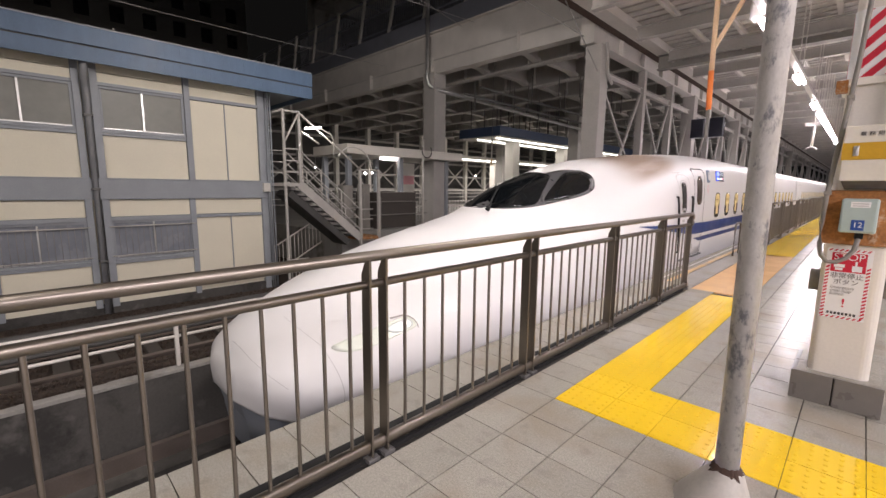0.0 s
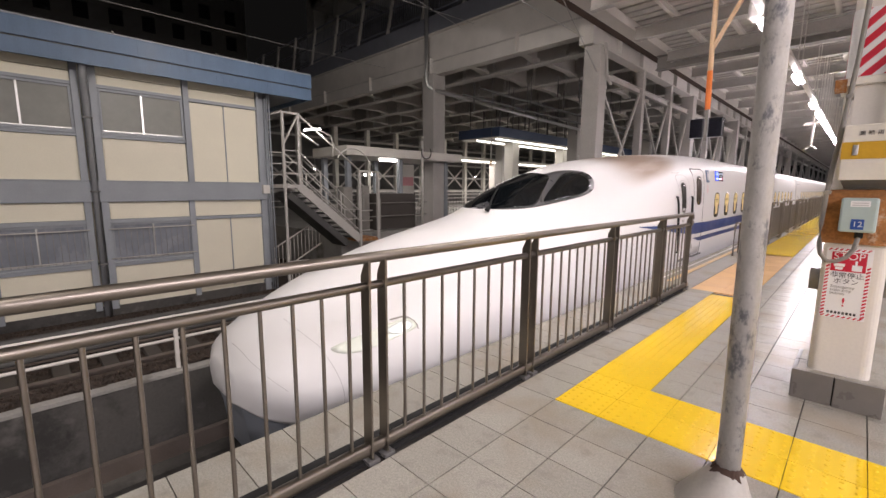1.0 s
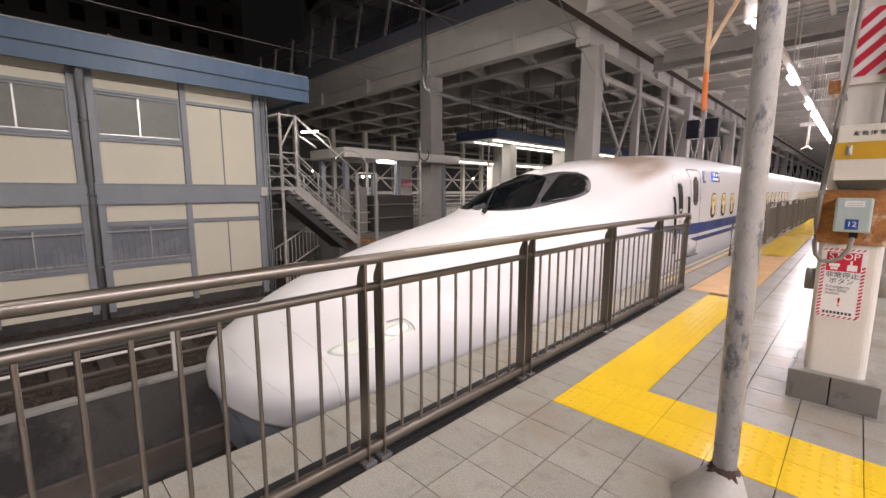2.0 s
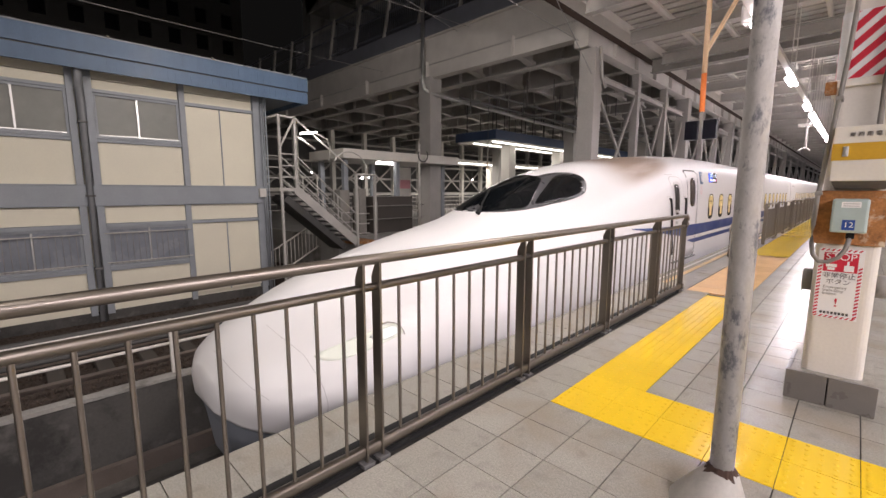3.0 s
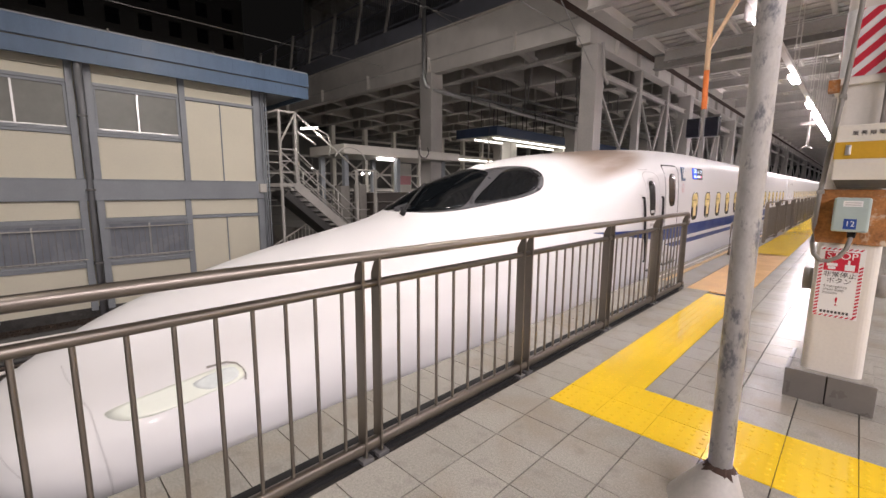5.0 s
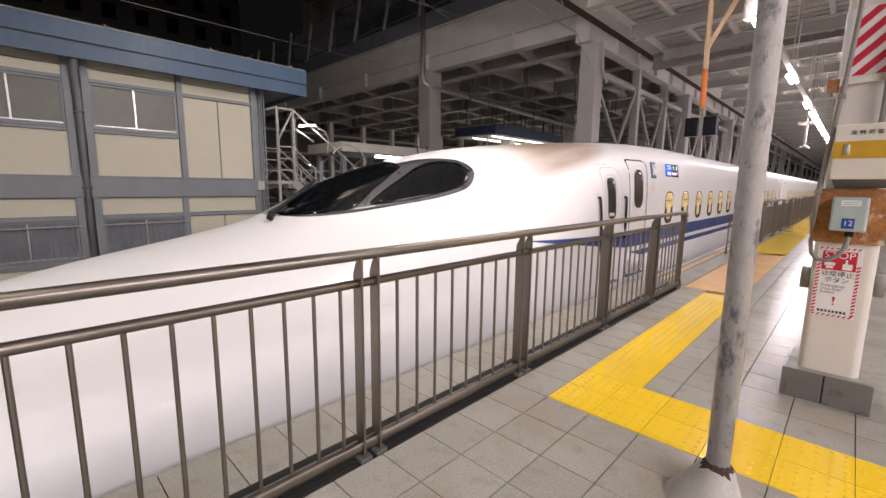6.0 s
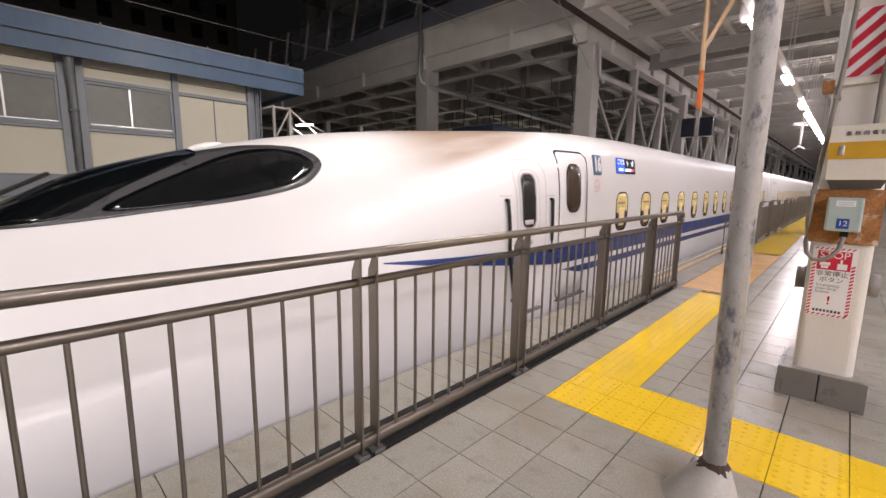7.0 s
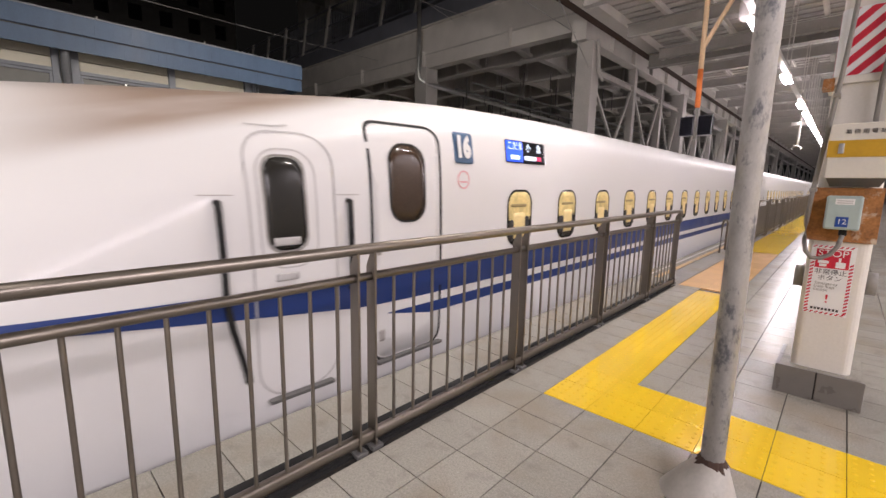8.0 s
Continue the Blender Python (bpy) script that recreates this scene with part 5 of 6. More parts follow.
def section(y):
    """The seven points of the half section at y metres behind the nose tip."""
    i = int(np.clip(np.searchsorted(STATION, y) - 1, 0, len(STATION) - 2))
    h = STATION[i + 1] - STATION[i]
    t = min(max((y - STATION[i]) / h, 0), 1)
    a, b = 2 * t**3 - 3 * t**2 + 1, t**3 - 2 * t**2 + t
    c, d = -2 * t**3 + 3 * t**2, t**3 - t**2
    return a * PROFILE[i] + b * h * TANGENT[i] + c * PROFILE[i + 1] + d * h * TANGENT[i + 1]


def rib(y, n=48):
    """The half section as a smooth line of n + 1 points, from the roof line down."""
    k = section(y)
    k = np.vstack([[-k[1][0], k[1][1]], k, 2 * k[-1] - k[-2]])
    out = []
    for s in np.linspace(0, 6, n + 1):
        j = min(int(s), 5)
        t = s - j
        p0, p1, p2, p3 = k[j], k[j + 1], k[j + 2], k[j + 3]
        out.append(.5 * (2 * p1 + (p2 - p0) * t + (2 * p0 - 5 * p1 + 4 * p2 - p3) * t**2 + (3 * p1 - p0 - 3 * p2 + p3) * t**3))
    return np.array(out)


def skin(y, z, out=0.0):
    """The point of the near flank at y and height z, moved outwards."""
    r = rib(y)
    u = float(np.interp(-z, -r[:, 1], r[:, 0]))
    g = 0.02
    uz = (float(np.interp(-z + g, -r[:, 1], r[:, 0])) - float(np.interp(-z - g, -r[:, 1], r[:, 0]))) / (2 * g)
    q = rib(y + g)
    uy = (float(np.interp(-z, -q[:, 1], q[:, 0])) - u) / g
    nrm = np.array([1, -uy, uz])
    nrm /= np.linalg.norm(nrm)
    return u + nrm[0] * out, y + nrm[1] * out, z + nrm[2] * out


def loft_rings(stations, n):
    return [(y, rib(y, n)) for y in stations]


n = 44
stations = sorted(set([.09, .105, .13, .16, .2, .26, .32, .4, .5, .62, .76, .9, 1.05, 1.2] + list(np.arange(1.4, 12.6, 0.2)) + [14, 18, 22, 25.6, 26.8]))
bm = B()
rings = []
for y, r in loft_rings(stations, n):
    pts = [(-u, y, z) for u, z in r[:0:-1]] + [(u, y, z) for u, z in r]
    rings.append([bm.verts.new(p) for p in pts])
for s, e in zip(rings, rings[1:]):
    for k in range(len(s) - 1):
        bm.faces.new((s[k], s[k + 1], e[k + 1], e[k])).smooth = True
    bm.faces.new((s[0], e[0], e[-1], s[-1]))
# rounded front
c = bm.verts.new((0, 0.055, -0.38))
mid = [bm.verts.new((v.co.x * 0.6, 0.068, -0.38 + (v.co.z + 0.38) * 0.6)) for v in rings[0]]
for k in range(len(mid) - 1):
    bm.faces.new((rings[0][k], mid[k], mid[k + 1], rings[0][k + 1])).smooth = True
    bm.faces.new((mid[k], c, mid[k + 1])).smooth = True
bm.faces.new((rings[0][-1], mid[-1], mid[0], rings[0][0]))
bm.faces.new((mid[-1], c, mid[0]))
bm.faces.new(rings[-1])
body = part("lead_car_body", bm, M["train"], train, "glossy white lead car body")

# dark apron below the nose
bm = B()
prev = None
for y in (0.12, .2, .3, .5, .8, 1.2, 1.8, 2.6, 4.0):
    k = section(y)
    w, z = k[6][0] - 0.03, k[6][1] + 0.03
    row = [bm.verts.new(p) for p in ((-w, y, z), (-w * .93, y + .06, z - .22), (-w * .88, y + .12, -1.18), (w * .88, y + .12, -1.18), (w * .93, y + .06, z - .22), (w, y, z))]
    if prev:
        for i in range(5):
            bm.faces.new((prev[i], prev[i + 1], row[i + 1], row[i])).smooth = True
    else:
        bm.faces.new(row)
    prev = row
bm.faces.new(prev)
part("apron", bm, M["train_grey"], train, "dark grey apron under the nose")


def patch(name, outline, material, parent, out=0.004, rings=5, label="", thick=0.004, grow=None):
    """A sheet that lies on the flank within an outline of (y, z), out metres proud."""
    bm = B()
    pts = np.array(outline, float)
    c = pts.mean(0)
    rows = []
    for k in range(rings, 0, -1):
        s = k / rings
        rows.append([bm.verts.new(skin(*(c + (p - c) * s), out)) for p in pts])
    ctr = bm.verts.new(skin(*c, out))
    m = len(pts)
    for a, b in zip(rows, rows[1:]):
        for i in range(m):
            bm.faces.new((a[i], a[(i + 1) % m], b[(i + 1) % m], b[i])).smooth = True
    for i in range(m):
        bm.faces.new((rows[-1][i], rows[-1][(i + 1) % m], ctr)).smooth = True
    skirt = [bm.verts.new(skin(*p, out - thick)) for p in pts]
    for i in range(m):
        bm.faces.new((rows[0][i], skirt[i], skirt[(i + 1) % m], rows[0][(i + 1) % m]))
    return part(name, bm, material, parent, label)


def ribbon(name, outline, width, material, parent, out=0.003, closed=True, label=""):
    """A thin line that follows an outline on the flank."""
    bm = B()
    pts = np.array(outline, float)
    m = len(pts)
    a, b = [], []
    for i in range(m):
        d = pts[(i + 1) % m] - pts[i - 1] if closed else pts[min(i + 1, m - 1)] - pts[max(i - 1, 0)]
        nrm = np.array([d[1], -d[0]]) / (np.linalg.norm(d) + 1e-9)
        a.append(bm.verts.new(skin(*(pts[i] + nrm * width / 2), out)))
        b.append(bm.verts.new(skin(*(pts[i] - nrm * width / 2), out)))
    for i in range(m if closed else m - 1):
        j = (i + 1) % m
        bm.faces.new((a[i], a[j], b[j], b[i]))
    return part(name, bm, material, parent, label)


def rounded(y0, y1, z0, z1, r, n=6):
    out = []
    for cy, cz, a in ((y1 - r, z1 - r, 0), (y0 + r, z1 - r, 90), (y0 + r, z0 + r, 180), (y1 - r, z0 + r, 270)):
        out += [(cy + r * math.cos(radians(a + 90 * k / n)), cz + r * math.sin(radians(a + 90 * k / n))) for k in range(n + 1)]
    dense = []
    for p, q in zip(out, out[1:] + out[:1]):
        d = math.dist(p, q)
        m = max(1, int(d / 0.12))
        dense += [(p[0] + (q[0] - p[0]) * i / m, p[1] + (q[1] - p[1]) * i / m) for i in range(m)]
    return dense


def smooth_loop(points, n=8):
    """A closed smooth line through a few points."""
    p = np.array(points, float)
    out = []
    for i in range(len(p)):
        a, b, c, d = p[i - 1], p[i], p[(i + 1) % len(p)], p[(i + 2) % len(p)]
        for t in np.arange(n) / n:
            out.append(tuple(.5 * (2 * b + (c - a) * t + (2 * a - 5 * b + 4 * c - d) * t**2 + (3 * b - a - 3 * c + d) * t**3)))
    return out


# blue flank stripes: the upper one tapers to a point at the nose end
def band(name, top, bottom, material, y0, y1, parent, out=0.003):
    bm = B()
    rows = []
    for y in list(np.arange(y0, min(y1, 12.6), 0.15)) + ([y1] if y1 < 12.6 else [12.6, 16, 20, 24, y1]):
        t, b = top(y), bottom(y)
        rows.append([bm.verts.new(skin(y, b + (t - b) * k / 4, out)) for k in range(5)])
    for s, e in zip(rows, rows[1:]):
        for k in range(4):
            bm.faces.new((s[k], s[k + 1], e[k + 1], e[k])).smooth = True
    return part(name, bm, material, parent)


main_top = lambda y: float(np.interp(y, (6.25, 7.5, 9.0, 10.0), (0.785, 0.75, 0.715, 0.70)))
main_low = lambda y: float(np.interp(y, (6.25, 7.3, 7.7, 8.7, 9.3), (0.775, 0.65, 0.60, 0.485, 0.47)))
band("upper_stripe", main_top, main_low, M["train_blue"], 6.25, 26.7, train)
thin_top = lambda y: 0.395
thin_low = lambda y: float(np.interp(y, (8.92, 9.4), (0.39, 0.30)))
band("lower_stripe", thin_top, thin_low, M["train_blue"], 8.92, 26.7, train)

# cab glazing on both flanks, drawn on the near one and mirrored
glaze_frame = smooth_loop(((3.86, 1.105), (4.3, 1.13), (4.9, 1.205), (5.5, 1.285), (5.95, 1.39), (6.17, 1.53), (6.20, 1.64), (6.05, 1.725), (5.75, 1.735), (5.45, 1.69), (5.15, 1.62), (4.75, 1.49), (4.35, 1.33), (4.05, 1.20)))
side_glass = smooth_loop(((4.62, 1.215), (4.95, 1.235), (5.45, 1.305), (5.88, 1.405), (6.10, 1.53), (6.12, 1.62), (5.98, 1.69), (5.72, 1.69), (5.45, 1.62), (5.10, 1.47), (4.80, 1.33)))
front_glass = smooth_loop(((3.95, 1.125), (4.22, 1.14), (4.45, 1.19), (4.75, 1.36), (5.05, 1.51), (5.28, 1.62), (5.20, 1.64), (4.85, 1.525), (4.50, 1.39), (4.20, 1.25)))
cab_frame = patch("cab_window_frame", glaze_frame, M["cab_frame"], train, 0.006, 6, "dark grey cab window surround")
patch("side_glass", side_glass, M["cab_glass"], cab_frame, 0.010, 6)
patch("front_glass", front_glass, M["cab_glass"], cab_frame, 0.010, 6)


def across(name, lo, hi, out, material, parent):
    """Glass that crosses the roof line between two heights, from flank to flank."""
    bm = B()
    rows = []
    for y in np.linspace(3.90, 5.30, 22):
        r = rib(y)
        low = lo(y)
        u_low = float(np.interp(-low, -r[:, 1], r[:, 0]))
        us = np.linspace(-u_low, u_low, 17)
        rows.append([bm.verts.new((u, y - 0.3 * out, float(np.interp(abs(u), r[:, 0], r[:, 1])) + out)) for u in us])
    for s, e in zip(rows, rows[1:]):
        for k in range(16):
            bm.faces.new((s[k], s[k + 1], e[k + 1], e[k])).smooth = True
    return part(name, bm, material, parent)


top_of = lambda y: float(section(y)[0][1])
across("windscreen", lambda y: min(float(np.interp(y, (3.9, 4.2, 4.5, 5.0, 5.3), (1.10, 1.15, 1.30, 1.53, 1.64))), top_of(y) - 0.004), None, 0.008, M["cab_glass"], train)
far_frame = part("cab_window_frame", B(), M["cab_frame"], train)
far_frame.data = cab_frame.data.copy()
far_frame.data.transform(Matrix.Diagonal((-1, 1, 1, 1)))
far_frame.data.flip_normals()

# wiper and roof blister
bm = B()
tube(bm, [(0.25, 3.80, 1.13), (0.12, 4.02, 1.24), (-0.05, 4.42, 1.46)], 0.016, 6)
tube(bm, [(0.22, 3.78, 1.08), (0.25, 3.80, 1.14)], 0.035, 8)
part("wiper", bm, M["black"], train, "black wiper at the windscreen foot")
bm = B()
rings = []
for t in np.linspace(0, 1, 7):
    r = 0.07 * math.sqrt(max(1 - (2 * t - 1) ** 2, 0.02))
    y = 5.28 + 0.36 * t
    rings.append([bm.verts.new((r * math.cos(a), y, top_of(y) - 0.02 + 0.055 * math.sin(math.pi * t) ** .5 * max(math.sin(a), 0) + 0.0)) for a in np.linspace(0, math.pi, 9)])
for s, e in zip(rings, rings[1:]):
    for k in range(8):
        bm.faces.new((s[k], s[k + 1], e[k + 1], e[k])).smooth = True
part("antenna_fin", bm, M["white"], train)

# headlamp, nose seams
lamp_outline = smooth_loop(((0.74, -0.03), (0.85, 0.015), (1.12, 0.092), (1.42, 0.157), (1.50, 0.135), (1.47, 0.080), (1.24, 0.026), (0.94, -0.045), (0.80, -0.058)))
lamp = patch("headlamp", lamp_outline, M["lens"], train, 0.0015, 5, "pale green-white headlamp lens")
patch("reflector", smooth_loop(((1.20, 0.085), (1.40, 0.140), (1.46, 0.130), (1.44, 0.088), (1.28, 0.050))), M["reflector"], lamp, 0.0025, 4)
ribbon("lamp_rim", [(1.30, 0.152), (1.36, 0.160), (1.42, 0.168), (1.47, 0.158), (1.495, 0.130), (1.497, 0.10), (1.485, 0.07)], 0.010, M["conduit"], lamp, 0.003, closed=False)


def dense(points, m=5):
    p = np.array(points, float)
    q = [p[i] + (p[i + 1] - p[i]) * k / m for i in range(len(p) - 1) for k in range(m)] + [p[-1]]
    return [tuple(x) for x in q]


ribbon("coupler_seam", dense(((.588, .15), (.60, .11), (.64, .045), (.68, -.02), (.69, -.12), (.705, -.23), (.72, -.39), (.715, -.55), (.70, -.64))), 0.0045, M["seam"], train, 0.006, closed=False)
ribbon("nose_seam", dense(((.205, -.075), (.215, -.14), (.27, -.23), (.35, -.31))), 0.004, M["seam"], train, 0.006, closed=False)

# doors
cab_door = ribbon("cab_door", rounded(7.92, 8.48, 0.03, 1.70, 0.20), 0.013, M["seam"], train, 0.004, label="recessed cab door outline")
ribbon("door_moulding", rounded(7.975, 8.345, 0.86, 1.59, 0.15), 0.010, M["seam"], cab_door, 0.004)
patch("door_window", rounded(8.02, 8.265, 0.97, 1.54, 0.09), M["pane"], cab_door, 0.006, 4)
ribbon("window_seal", rounded(8.012, 8.273, 0.962, 1.548, 0.09), 0.012, M["conduit"], cab_door, 0.008)
patch("writing_bar", [(8.05, 1.00), (8.22, 1.00), (8.22, 1.05), (8.05, 1.05)], M["seam"], cab_door, 0.009, 2)
patch("door_handle", rounded(8.05, 8.20, 0.78, 0.83, 0.01), M["seam"], cab_door, 0.010, 2)
for y, z0_, z1_ in ((7.75, 0.70, 1.27), (8.585, 0.66, 1.27)):
    bm = B()
    pts = [skin(y, z, 0.030) for z in np.linspace(z1_, z0_, 5)]
    if y < 8:
        pts += [skin(y + 0.02, 0.55, 0.035), skin(y + 0.06, 0.38, 0.035), skin(y + 0.10, 0.20, 0.03)]
    pts = [skin(y, z1_, 0.0)] + pts + [skin(y + (0.10 if y < 8 else 0), 0.20 if y < 8 else z0_, 0.0)]
    tube(bm, pts, 0.019, 8)
    part("grab_rail", bm, M["black"], train, "black vertical grab rail")
for y in (7.75, 8.585):
    ribbon("rail_seat", [(y - 0.09, 1.31), (y + 0.09, 1.31)], 0.006, M["pale_mark"], train, 0.003, closed=False)
door = ribbon("passenger_door", rounded(8.78, 9.50, 0.02, 1.845, 0.13), 0.024, M["black"], train, 0.003, label="white sliding passenger door with dark seal")
patch("door_panel", rounded(8.80, 9.48, 0.04, 1.825, 0.12), M["train"], door, 0.0012, 5)
patch("door_window", rounded(8.96, 9.31, 1.105, 1.685, 0.14), M["door_pane"], door, 0.006, 4)
ribbon("window_seal", rounded(8.955, 9.315, 1.10, 1.69, 0.14), 0.014, M["black"], door, 0.008)
patch("door_handle", rounded(8.82, 8.86, 0.86, 0.95, 0.01), M["pale_mark"], door, 0.008, 2)
patch("door_handle", rounded(8.84, 8.89, 0.18, 0.27, 0.01), M["pale_mark"], door, 0.008, 2)
for y0_, y1_ in ((7.97, 8.42), (8.80, 9.50)):
    bm = B()
    a, b = skin(y0_, 0.02, 0.02), skin(y1_, 0.02, 0.02)
    bar(bm, a, b, 0.06, 0.022)
    part("step", bm, M["dark_paint"], train, "dark step under the door")

# number, mark and display
num = patch("car_number", rounded(9.685, 9.935, 1.575, 1.845, 0.03), M["num_blue"], train, 0.008, 8, "blue-grey car number plate")


def on_flank(y, z, out=0.007):
    p = Vector(skin(y, z, out))
    up = Vector(skin(y, z + 0.05, out)) - Vector(skin(y, z - 0.05, out))
    return wall_pose(p, (0, 1, 0), up)


text_part("lettering", "16", 0.245, on_flank(9.79, 1.708, 0.020), M["white"], num, squeeze=0.80, bold=0.016)
ns = ribbon("round_mark", [(9.795 + 0.075 * math.cos(a), 1.435 + 0.075 * math.sin(a)) for a in np.linspace(0, 2 * math.pi, 24, endpoint=False)], 0.012, M["pink"], train, 0.004)
ribbon("mark_bar", [(9.75, 1.415), (9.84, 1.415)], 0.014, M["pink"], ns, 0.004, closed=False)
disp = patch("destination_display", rounded(10.44, 11.19, 1.62, 1.845, 0.02), M["disp_black"], train, 0.008, 10, "lit blue and black destination display")
patch("blue_field", rounded(10.45, 10.74, 1.63, 1.835, 0.01), M["disp_blue"], disp, 0.012, 8)
text_part("lettering", "こだま", 0.092, on_flank(10.595, 1.780, 0.020), M["disp_text"], disp)
text_part("lettering", "小", 0.095, on_flank(10.84, 1.775, 0.018), M["disp_text"], disp)
text_part("lettering", "倉", 0.095, on_flank(11.04, 1.775, 0.018), M["disp_text"], disp)
for k, (a, b, m_) in enumerate(((10.52, 10.67, "disp_text"), (10.77, 10.99, "disp_text"), (11.00, 11.09, "disp_red"))):
    patch("writing_bar", [(a, 1.655), (b, 1.655), (b, 1.695), (a, 1.695)], M[m_], disp, 0.016, 4)

# passenger windows: dark recess, glowing cabin and seat sheets for lamplight inside, and glossy pane
WIN_Y, PITCH = 10.70, 1.037
cell = rounded(-0.225, 0.225, 0.77, 1.345, 0.15)
kinds = []
for k in range(15):
    y = WIN_Y + PITCH * k
    if k < 3:
        d = (0.0, 0.035, -0.03)[k]
        w = patch("window", [(y + a, z) for a, z in cell], M["pane"], train, 0.003, 4, "rounded dark window with a yellow lit cabin")
        patch("cabin_light", rounded(y - 0.205, y + 0.205, 0.97, 1.325, 0.13), M["seat"], w, 0.0045, 3)
        patch("luggage_rack", rounded(y - 0.17 + d, y + 0.12 + d, 1.17, 1.20, 0.012), M["cabin_mid"], w, 0.006, 2)
        patch("seat_back", rounded(y - 0.125 + d, y + 0.105 + d, 0.84, 1.11, 0.04), M["seat_glow"], w, 0.006, 3)
        patch("seat_back", rounded(y - 0.195, y - 0.11 + d, 0.81, 1.04, 0.04), M["cabin_dark"], w, 0.0065, 2)
        patch("seat_back", rounded(y + 0.10 + d, y + 0.175, 0.81, 1.07, 0.03), M["cabin_dark"], w, 0.0065, 3)
        ribbon("window_seal", [(y + a, z) for a, z in cell], 0.010, M["black"], w, 0.0055)
        kinds.append(w)
    else:
        ob = copy_thing(kinds[k % 3], pose(0, PITCH * (k - k % 3), 0))
        ob.parent = train
# bright seam of the roof shoulder and dirty roof patch
ribbon("roof_seam", [(8.0, 1.74), (8.15, 1.735), (8.25, 1.75)], 0.012, M["seam"], train, 0.003, closed=False)

# following cars
for c in range(4):
    o = 27.3 + 25.0 * c
    bm = B()
    rr = rib(20, 30)
    rows = []
    for y in (o, o + 0.12, o + 24.4, o + 24.5):
        s = 0.97 if y in (o, o + 24.5) else 1.0
        rows.append([bm.verts.new((-u * s, y, z)) for u, z in rr[:0:-1]] + [bm.verts.new((u * s, y, z)) for u, z in rr])
    for a, b in zip(rows, rows[1:]):
        for k in range(len(a) - 1):
            bm.faces.new((a[k], a[k + 1], b[k + 1], b[k])).smooth = True
        bm.faces.new((a[0], b[0], b[-1], a[-1]))
    bm.faces.new(rows[0])
    bm.faces.new(rows[-1])
    car = part("coach_body", bm, M["train"], train, "glossy white coach body")
    for nm, a, b in (("upper_stripe", 0.47, 0.70), ("lower_stripe", 0.30, 0.395)):
        bm = B()
        v = []
        for y in (o + 0.15, o + 24.35):
            v.append([bm.verts.new(skin(20, a + (b - a) * k / 2, 0.003)[0:1] + (y,) + (skin(20, a + (b - a) * k / 2, 0.003)[2],)) for k in range(3)])
        for k in range(2):
            bm.faces.new((v[0][k], v[0][k + 1], v[1][k + 1], v[1][k]))
        part(nm, bm, M["train_blue"], car)
    for k in range(20 if c < 2 else 0):
        ob = copy_thing(kinds[k % 3], pose(0, o + 2.6 + PITCH * k - (WIN_Y + PITCH * (k % 3)), 0))
        ob.parent = train
    for y in (o + 1.0, o + 23.4):
        bm = B()
        for z0_, z1_ in ((0.02, 0.9), (0.9, 1.75)):
            for yy in (y - 0.36, y + 0.36):
                p, q = skin(20, z0_, 0.002), skin(20, z1_, 0.002)
                bar(bm, (p[0], yy, p[2]), (q[0], yy, q[2]), 0.022, 0.01, (1, 0, 0))
        part("door_seal", bm, M["black"], car)
    bm = B()
    box(bm, -1.35, 1.35, o - 0.62, o, -0.9, 2.0)
    part("gangway", bm, M["cab_frame"], train, "dark gangway between coaches")
# wheelsets
bm = B()
tube(bm, [(-0.79, 0, 0), (-0.66, 0, 0)], 0.43, 20)
tube(bm, [(0.66, 0, 0), (0.79, 0, 0)], 0.43, 20)
tube(bm, [(-0.7, 0, 0), (0.7, 0, 0)], 0.08, 10)
wheelset_mesh = mesh_of("wheelset", bm, M["rail"])
wheelsets = []
for y in (4.6, 7.1, 22.1, 24.6):
    ob = new("wheelset", wheelset_mesh)
    ob.parent = train
    ob.matrix_local = pose(0, y, -1.245 + 0.43)
    wheelsets.append((ob, y))

# ---- platform tiles, last ----
def slab(x0, x1, y0, y1, z=0.0, g=0.003, depth=0.016):
    bm = B()
    box(bm, x0 + g, x1 - g, y0 + g, y1 - g, z - depth, z)
    return bm


def add_box(V, F, x0, x1, y0, y1, z0, z1, g=0.003):
    b = len(V)
    V += [(x, y, z) for z in (z0, z1) for x, y in ((x0 + g, y0 + g), (x1 - g, y0 + g), (x1 - g, y1 - g), (x0 + g, y1 - g))]
    F += [tuple(b + i for i in f) for f in ((4, 5, 6, 7), (0, 1, 5, 4), (1, 2, 6, 5), (2, 3, 7, 6), (3, 0, 4, 7))]


floor = tagged(new("floor"), "grey glazed platform floor tiles with dark joints", "floor", "", "structure")


def is_yellow(x, y):
    """Whether a tile centre lies on the tactile paving."""
    if x > 0 and 0 <= y < 2 * TILE_Y + 0.002:
        return True
    return 0 < x < 0.41 and y > 0 or -0.28 < x < 0.41 and y > 4.28


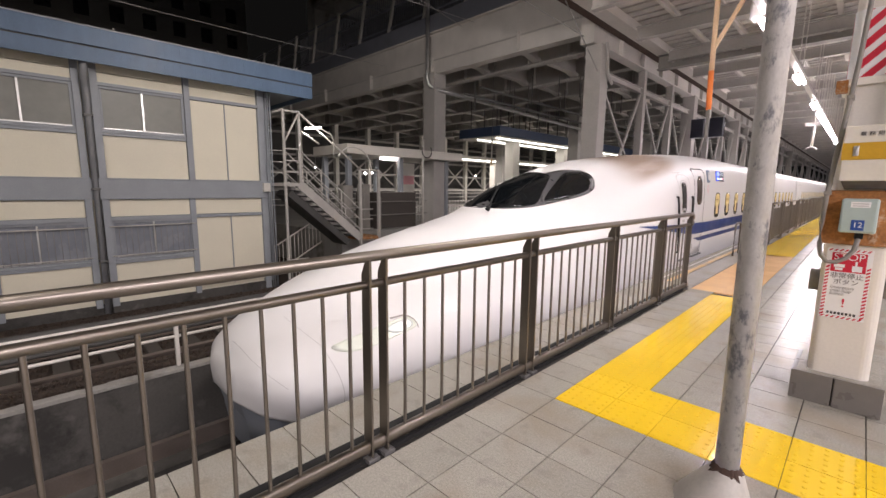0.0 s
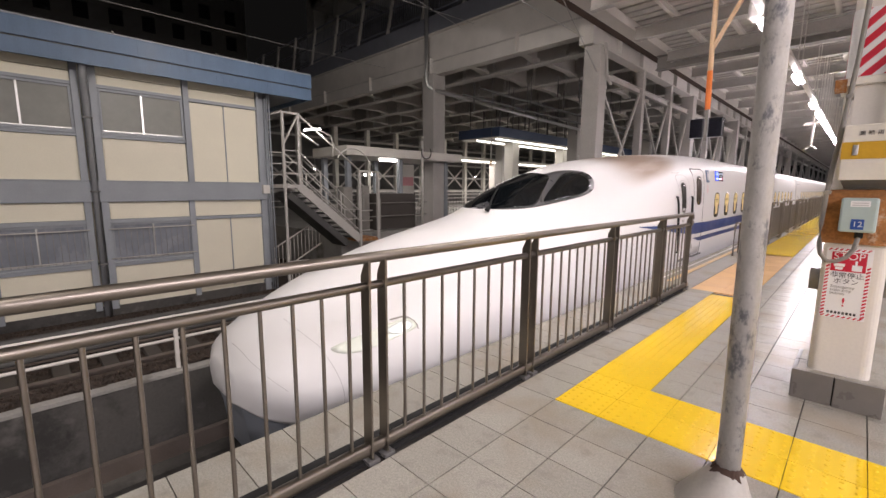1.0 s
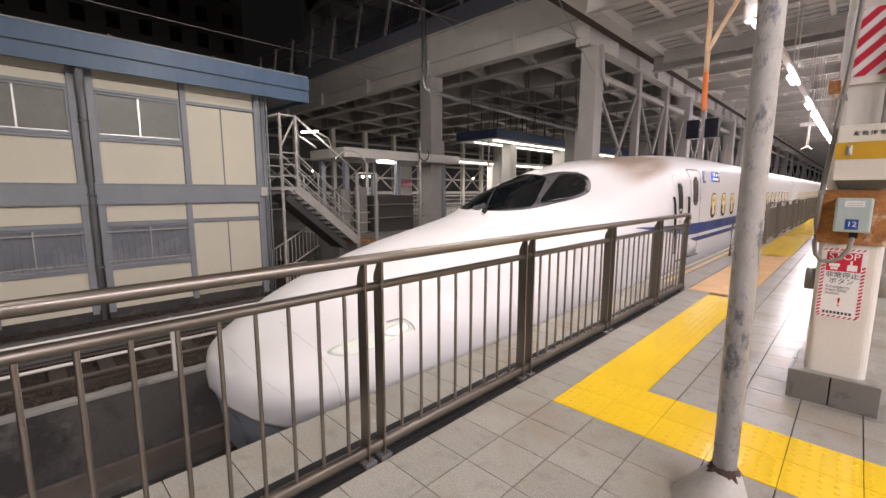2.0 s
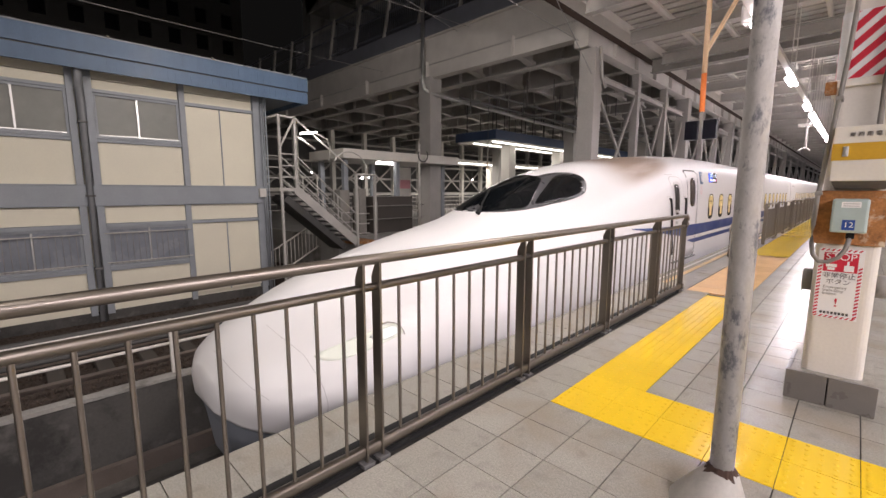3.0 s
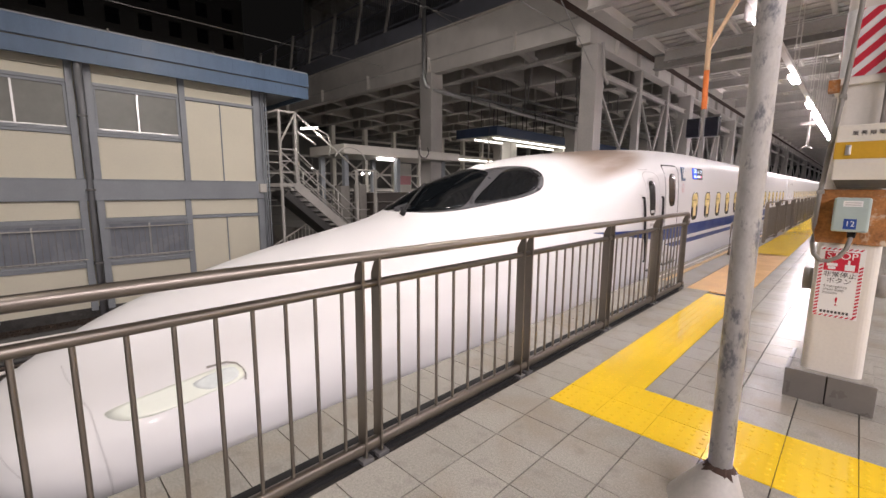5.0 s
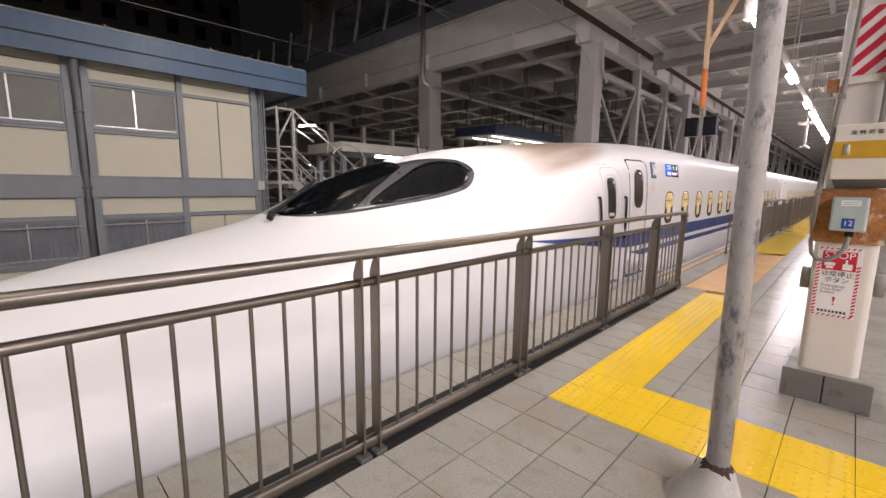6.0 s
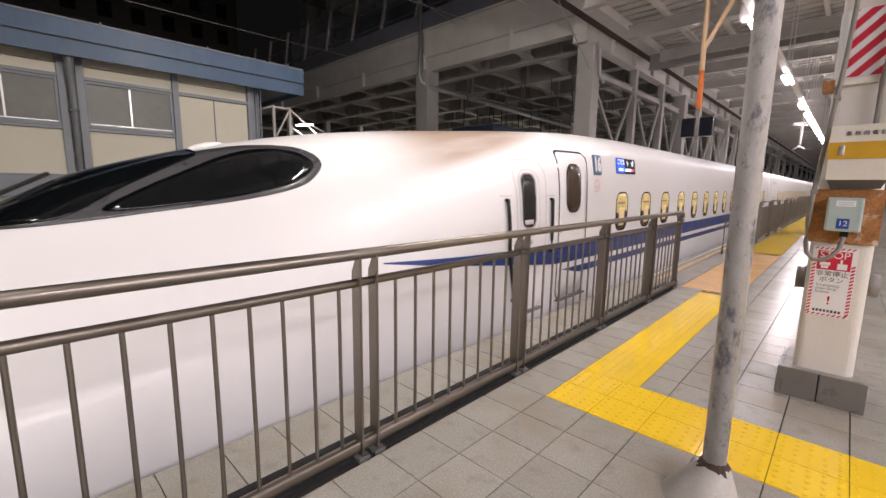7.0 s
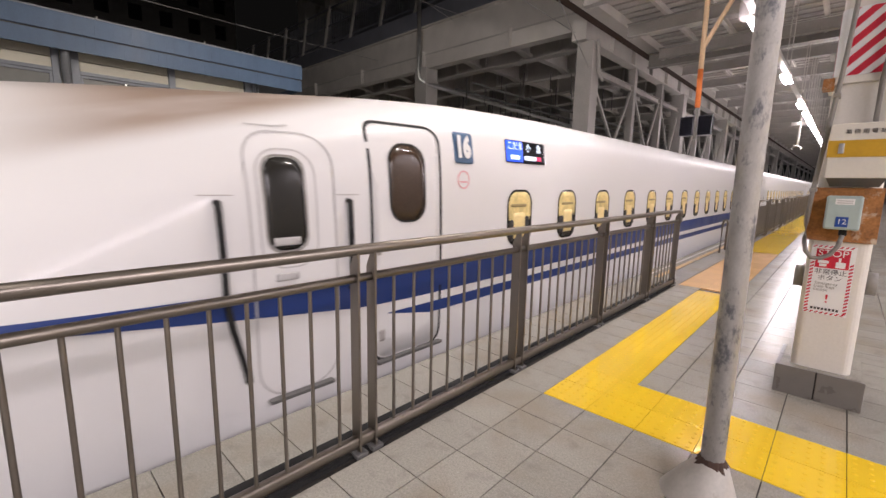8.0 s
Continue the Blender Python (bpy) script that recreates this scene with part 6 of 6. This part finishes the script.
square = mesh_of("floor_tile", slab(-TILE_X / 2, TILE_X / 2, -TILE_Y / 2, TILE_Y / 2), M["tile"])
sliver = mesh_of("floor_tile", slab(0.41, 0.60, -TILE_Y / 2, TILE_Y / 2), M["tile"])
kerb = mesh_of("edge_tile", slab(EDGE, FENCE_X - 0.185, -TILE_Y / 2, TILE_Y / 2), M["tile"])
count = 0
V, F = [], []
for j in range(-60, 220):
    y = (j + 0.5) * TILE_Y
    near = -2.6 < y < 4.0
    for i in range(-1, 28):
        x = (i + 0.5) * TILE_X
        x0, x1 = i * TILE_X, (i + 1) * TILE_X
        if i == -1:
            x0 = -0.348
        if is_yellow(x, y) and not (i == 1 and y > 2 * TILE_Y):
            continue
        if y > 4.28 and i == 1:
            x0 = 0.41
        if i == 1 and y > 2 * TILE_Y:
            x0 = 0.41
        if near and count < 215 and i < 6:
            if i == 1 and y > 2 * TILE_Y:
                ob = new("floor_tile", sliver)
                ob.location = (0, y, 0)
            else:
                ob = new("floor_tile", square)
                ob.location = (x, y, 0)
            ob.parent = floor
            count += 1
        else:
            add_box(V, F, x0, x1, y - TILE_Y / 2, y + TILE_Y / 2, -0.016, 0.0)
    if near and count < 300:
        ob = new("edge_tile", kerb)
        ob.location, ob.parent = (0, y, 0), floor
        count += 1
    else:
        add_box(V, F, EDGE, FENCE_X - 0.185 if y < 4.4 else -0.62, y - TILE_Y / 2, y + TILE_Y / 2, -0.016, 0.0)
        if y > 4.4:
            add_box(V, F, -0.62, -0.30, y - TILE_Y / 2, y + TILE_Y / 2, -0.016, 0.0)
me = bpy.data.meshes.new("far_tiles")
me.from_pydata(V, [], F)
me.materials.append(M["tile"])
ob = tagged(new("far_tiles", me), "", "", "", "stuff")
ob.parent = floor

tactile = tagged(new("tactile_paving"), "yellow tactile paving strips with raised domes", "tactile paving", "", "structure")


def domes(bm, x0, x1, y0, y1, nx, ny, r=0.0115, h=0.005):
    for a in range(nx):
        for b in range(ny):
            x, y = x0 + (x1 - x0) * (a + .5) / nx, y0 + (y1 - y0) * (b + .5) / ny
            lo = [bm.verts.new((x + r * math.cos(k * math.pi / 4), y + r * math.sin(k * math.pi / 4), 0.0)) for k in range(8)]
            hi = [bm.verts.new((x + .6 * r * math.cos(k * math.pi / 4), y + .6 * r * math.sin(k * math.pi / 4), h)) for k in range(8)]
            for k in range(8):
                bm.faces.new((lo[k], lo[(k + 1) % 8], hi[(k + 1) % 8], hi[k])).smooth = True
            bm.faces.new(hi)
    return bm


bm = slab(-TILE_X / 2, TILE_X / 2, -TILE_Y / 2, TILE_Y / 2, 0.0, 0.0015, 0.014)
domes(bm, -TILE_X / 2, TILE_X / 2, -TILE_Y / 2, TILE_Y / 2, 5, 5)
dome_tile = mesh_of("tactile_tile", bm, M["yellow"])
for i in range(0, 28):
    for j in range(2):
        ob = new("tactile_tile", dome_tile)
        ob.parent, ob.location = tactile, ((i + .5) * TILE_X, (j + .5) * (2 * TILE_Y + 0.007) / 2, 0.002)
bm = slab(0, 0.41, -TILE_Y / 2, TILE_Y / 2, 0.0, 0.0006, 0.014)
domes(bm, 0.0, 0.41, -TILE_Y / 2, TILE_Y / 2, 7, 5, 0.010, 0.003)
strip_tile = mesh_of("tactile_tile", bm, M["yellow"])
y = 2.5 * TILE_Y + 0.007
while y < 4.2:
    ob = new("tactile_tile", strip_tile)
    ob.parent, ob.location = tactile, (0, y, 0.002)
    y += TILE_Y
for name, m_, a, b in (("orange_tile", "orange", 4.29, 9.0), ("yellow_tile", "yellow", 9.0, 60)):
    V, F = [], []
    y = a
    while y < b:
        add_box(V, F, -0.29, 0.06, y, y + 0.35, -0.016, 0.002, 0.001)
        add_box(V, F, 0.06, 0.41, y, y + 0.35, -0.016, 0.002, 0.001)
        y += 0.35
    me = bpy.data.meshes.new(name)
    me.from_pydata(V, [], F)
    me.materials.append(M[m_])
    ob = new(name, me)
    ob.parent = tactile
bm = B()
box(bm, -0.845, -0.81, 4.6, 60, -0.01, 0.003)
setting("edge_line", bm, M["foot"], "worn white line along the platform edge", "line")
bm = B()
box(bm, -0.72, -0.64, 4.6, 60, -0.01, 0.003)
setting("edge_line", bm, M["ochre"], "worn ochre line along the platform edge", "line")


def motions():
    s = ((0.0, 0.0), (0.5, 0.0), (1.0, 0.0), (1.5, 0.0), (2.0, -0.012), (2.5, -0.045), (3.0, -0.125), (3.5, -0.32), (4.0, -0.61), (4.5, -1.01),
         (5.0, -1.57), (5.5, -2.30), (6.0, -3.18), (6.5, -4.18), (7.0, -5.29), (7.5, -6.54), (8.0, -8.03))
    walk(train, [(t, pose(TRAIN_X, TIP_Y + d, 0)) for t, d in s])
    fine = [(a[0] + (b[0] - a[0]) * k / 4, a[1] + (b[1] - a[1]) * k / 4) for a, b in zip(s, s[1:]) for k in range(4)] + [s[-1]]
    for ob, y in wheelsets:
        walk(ob, [(t, pose(0, y, -1.245 + 0.43, -math.degrees(-d / 0.43) % 360, 0, 0)) for t, d in fine])


motions()
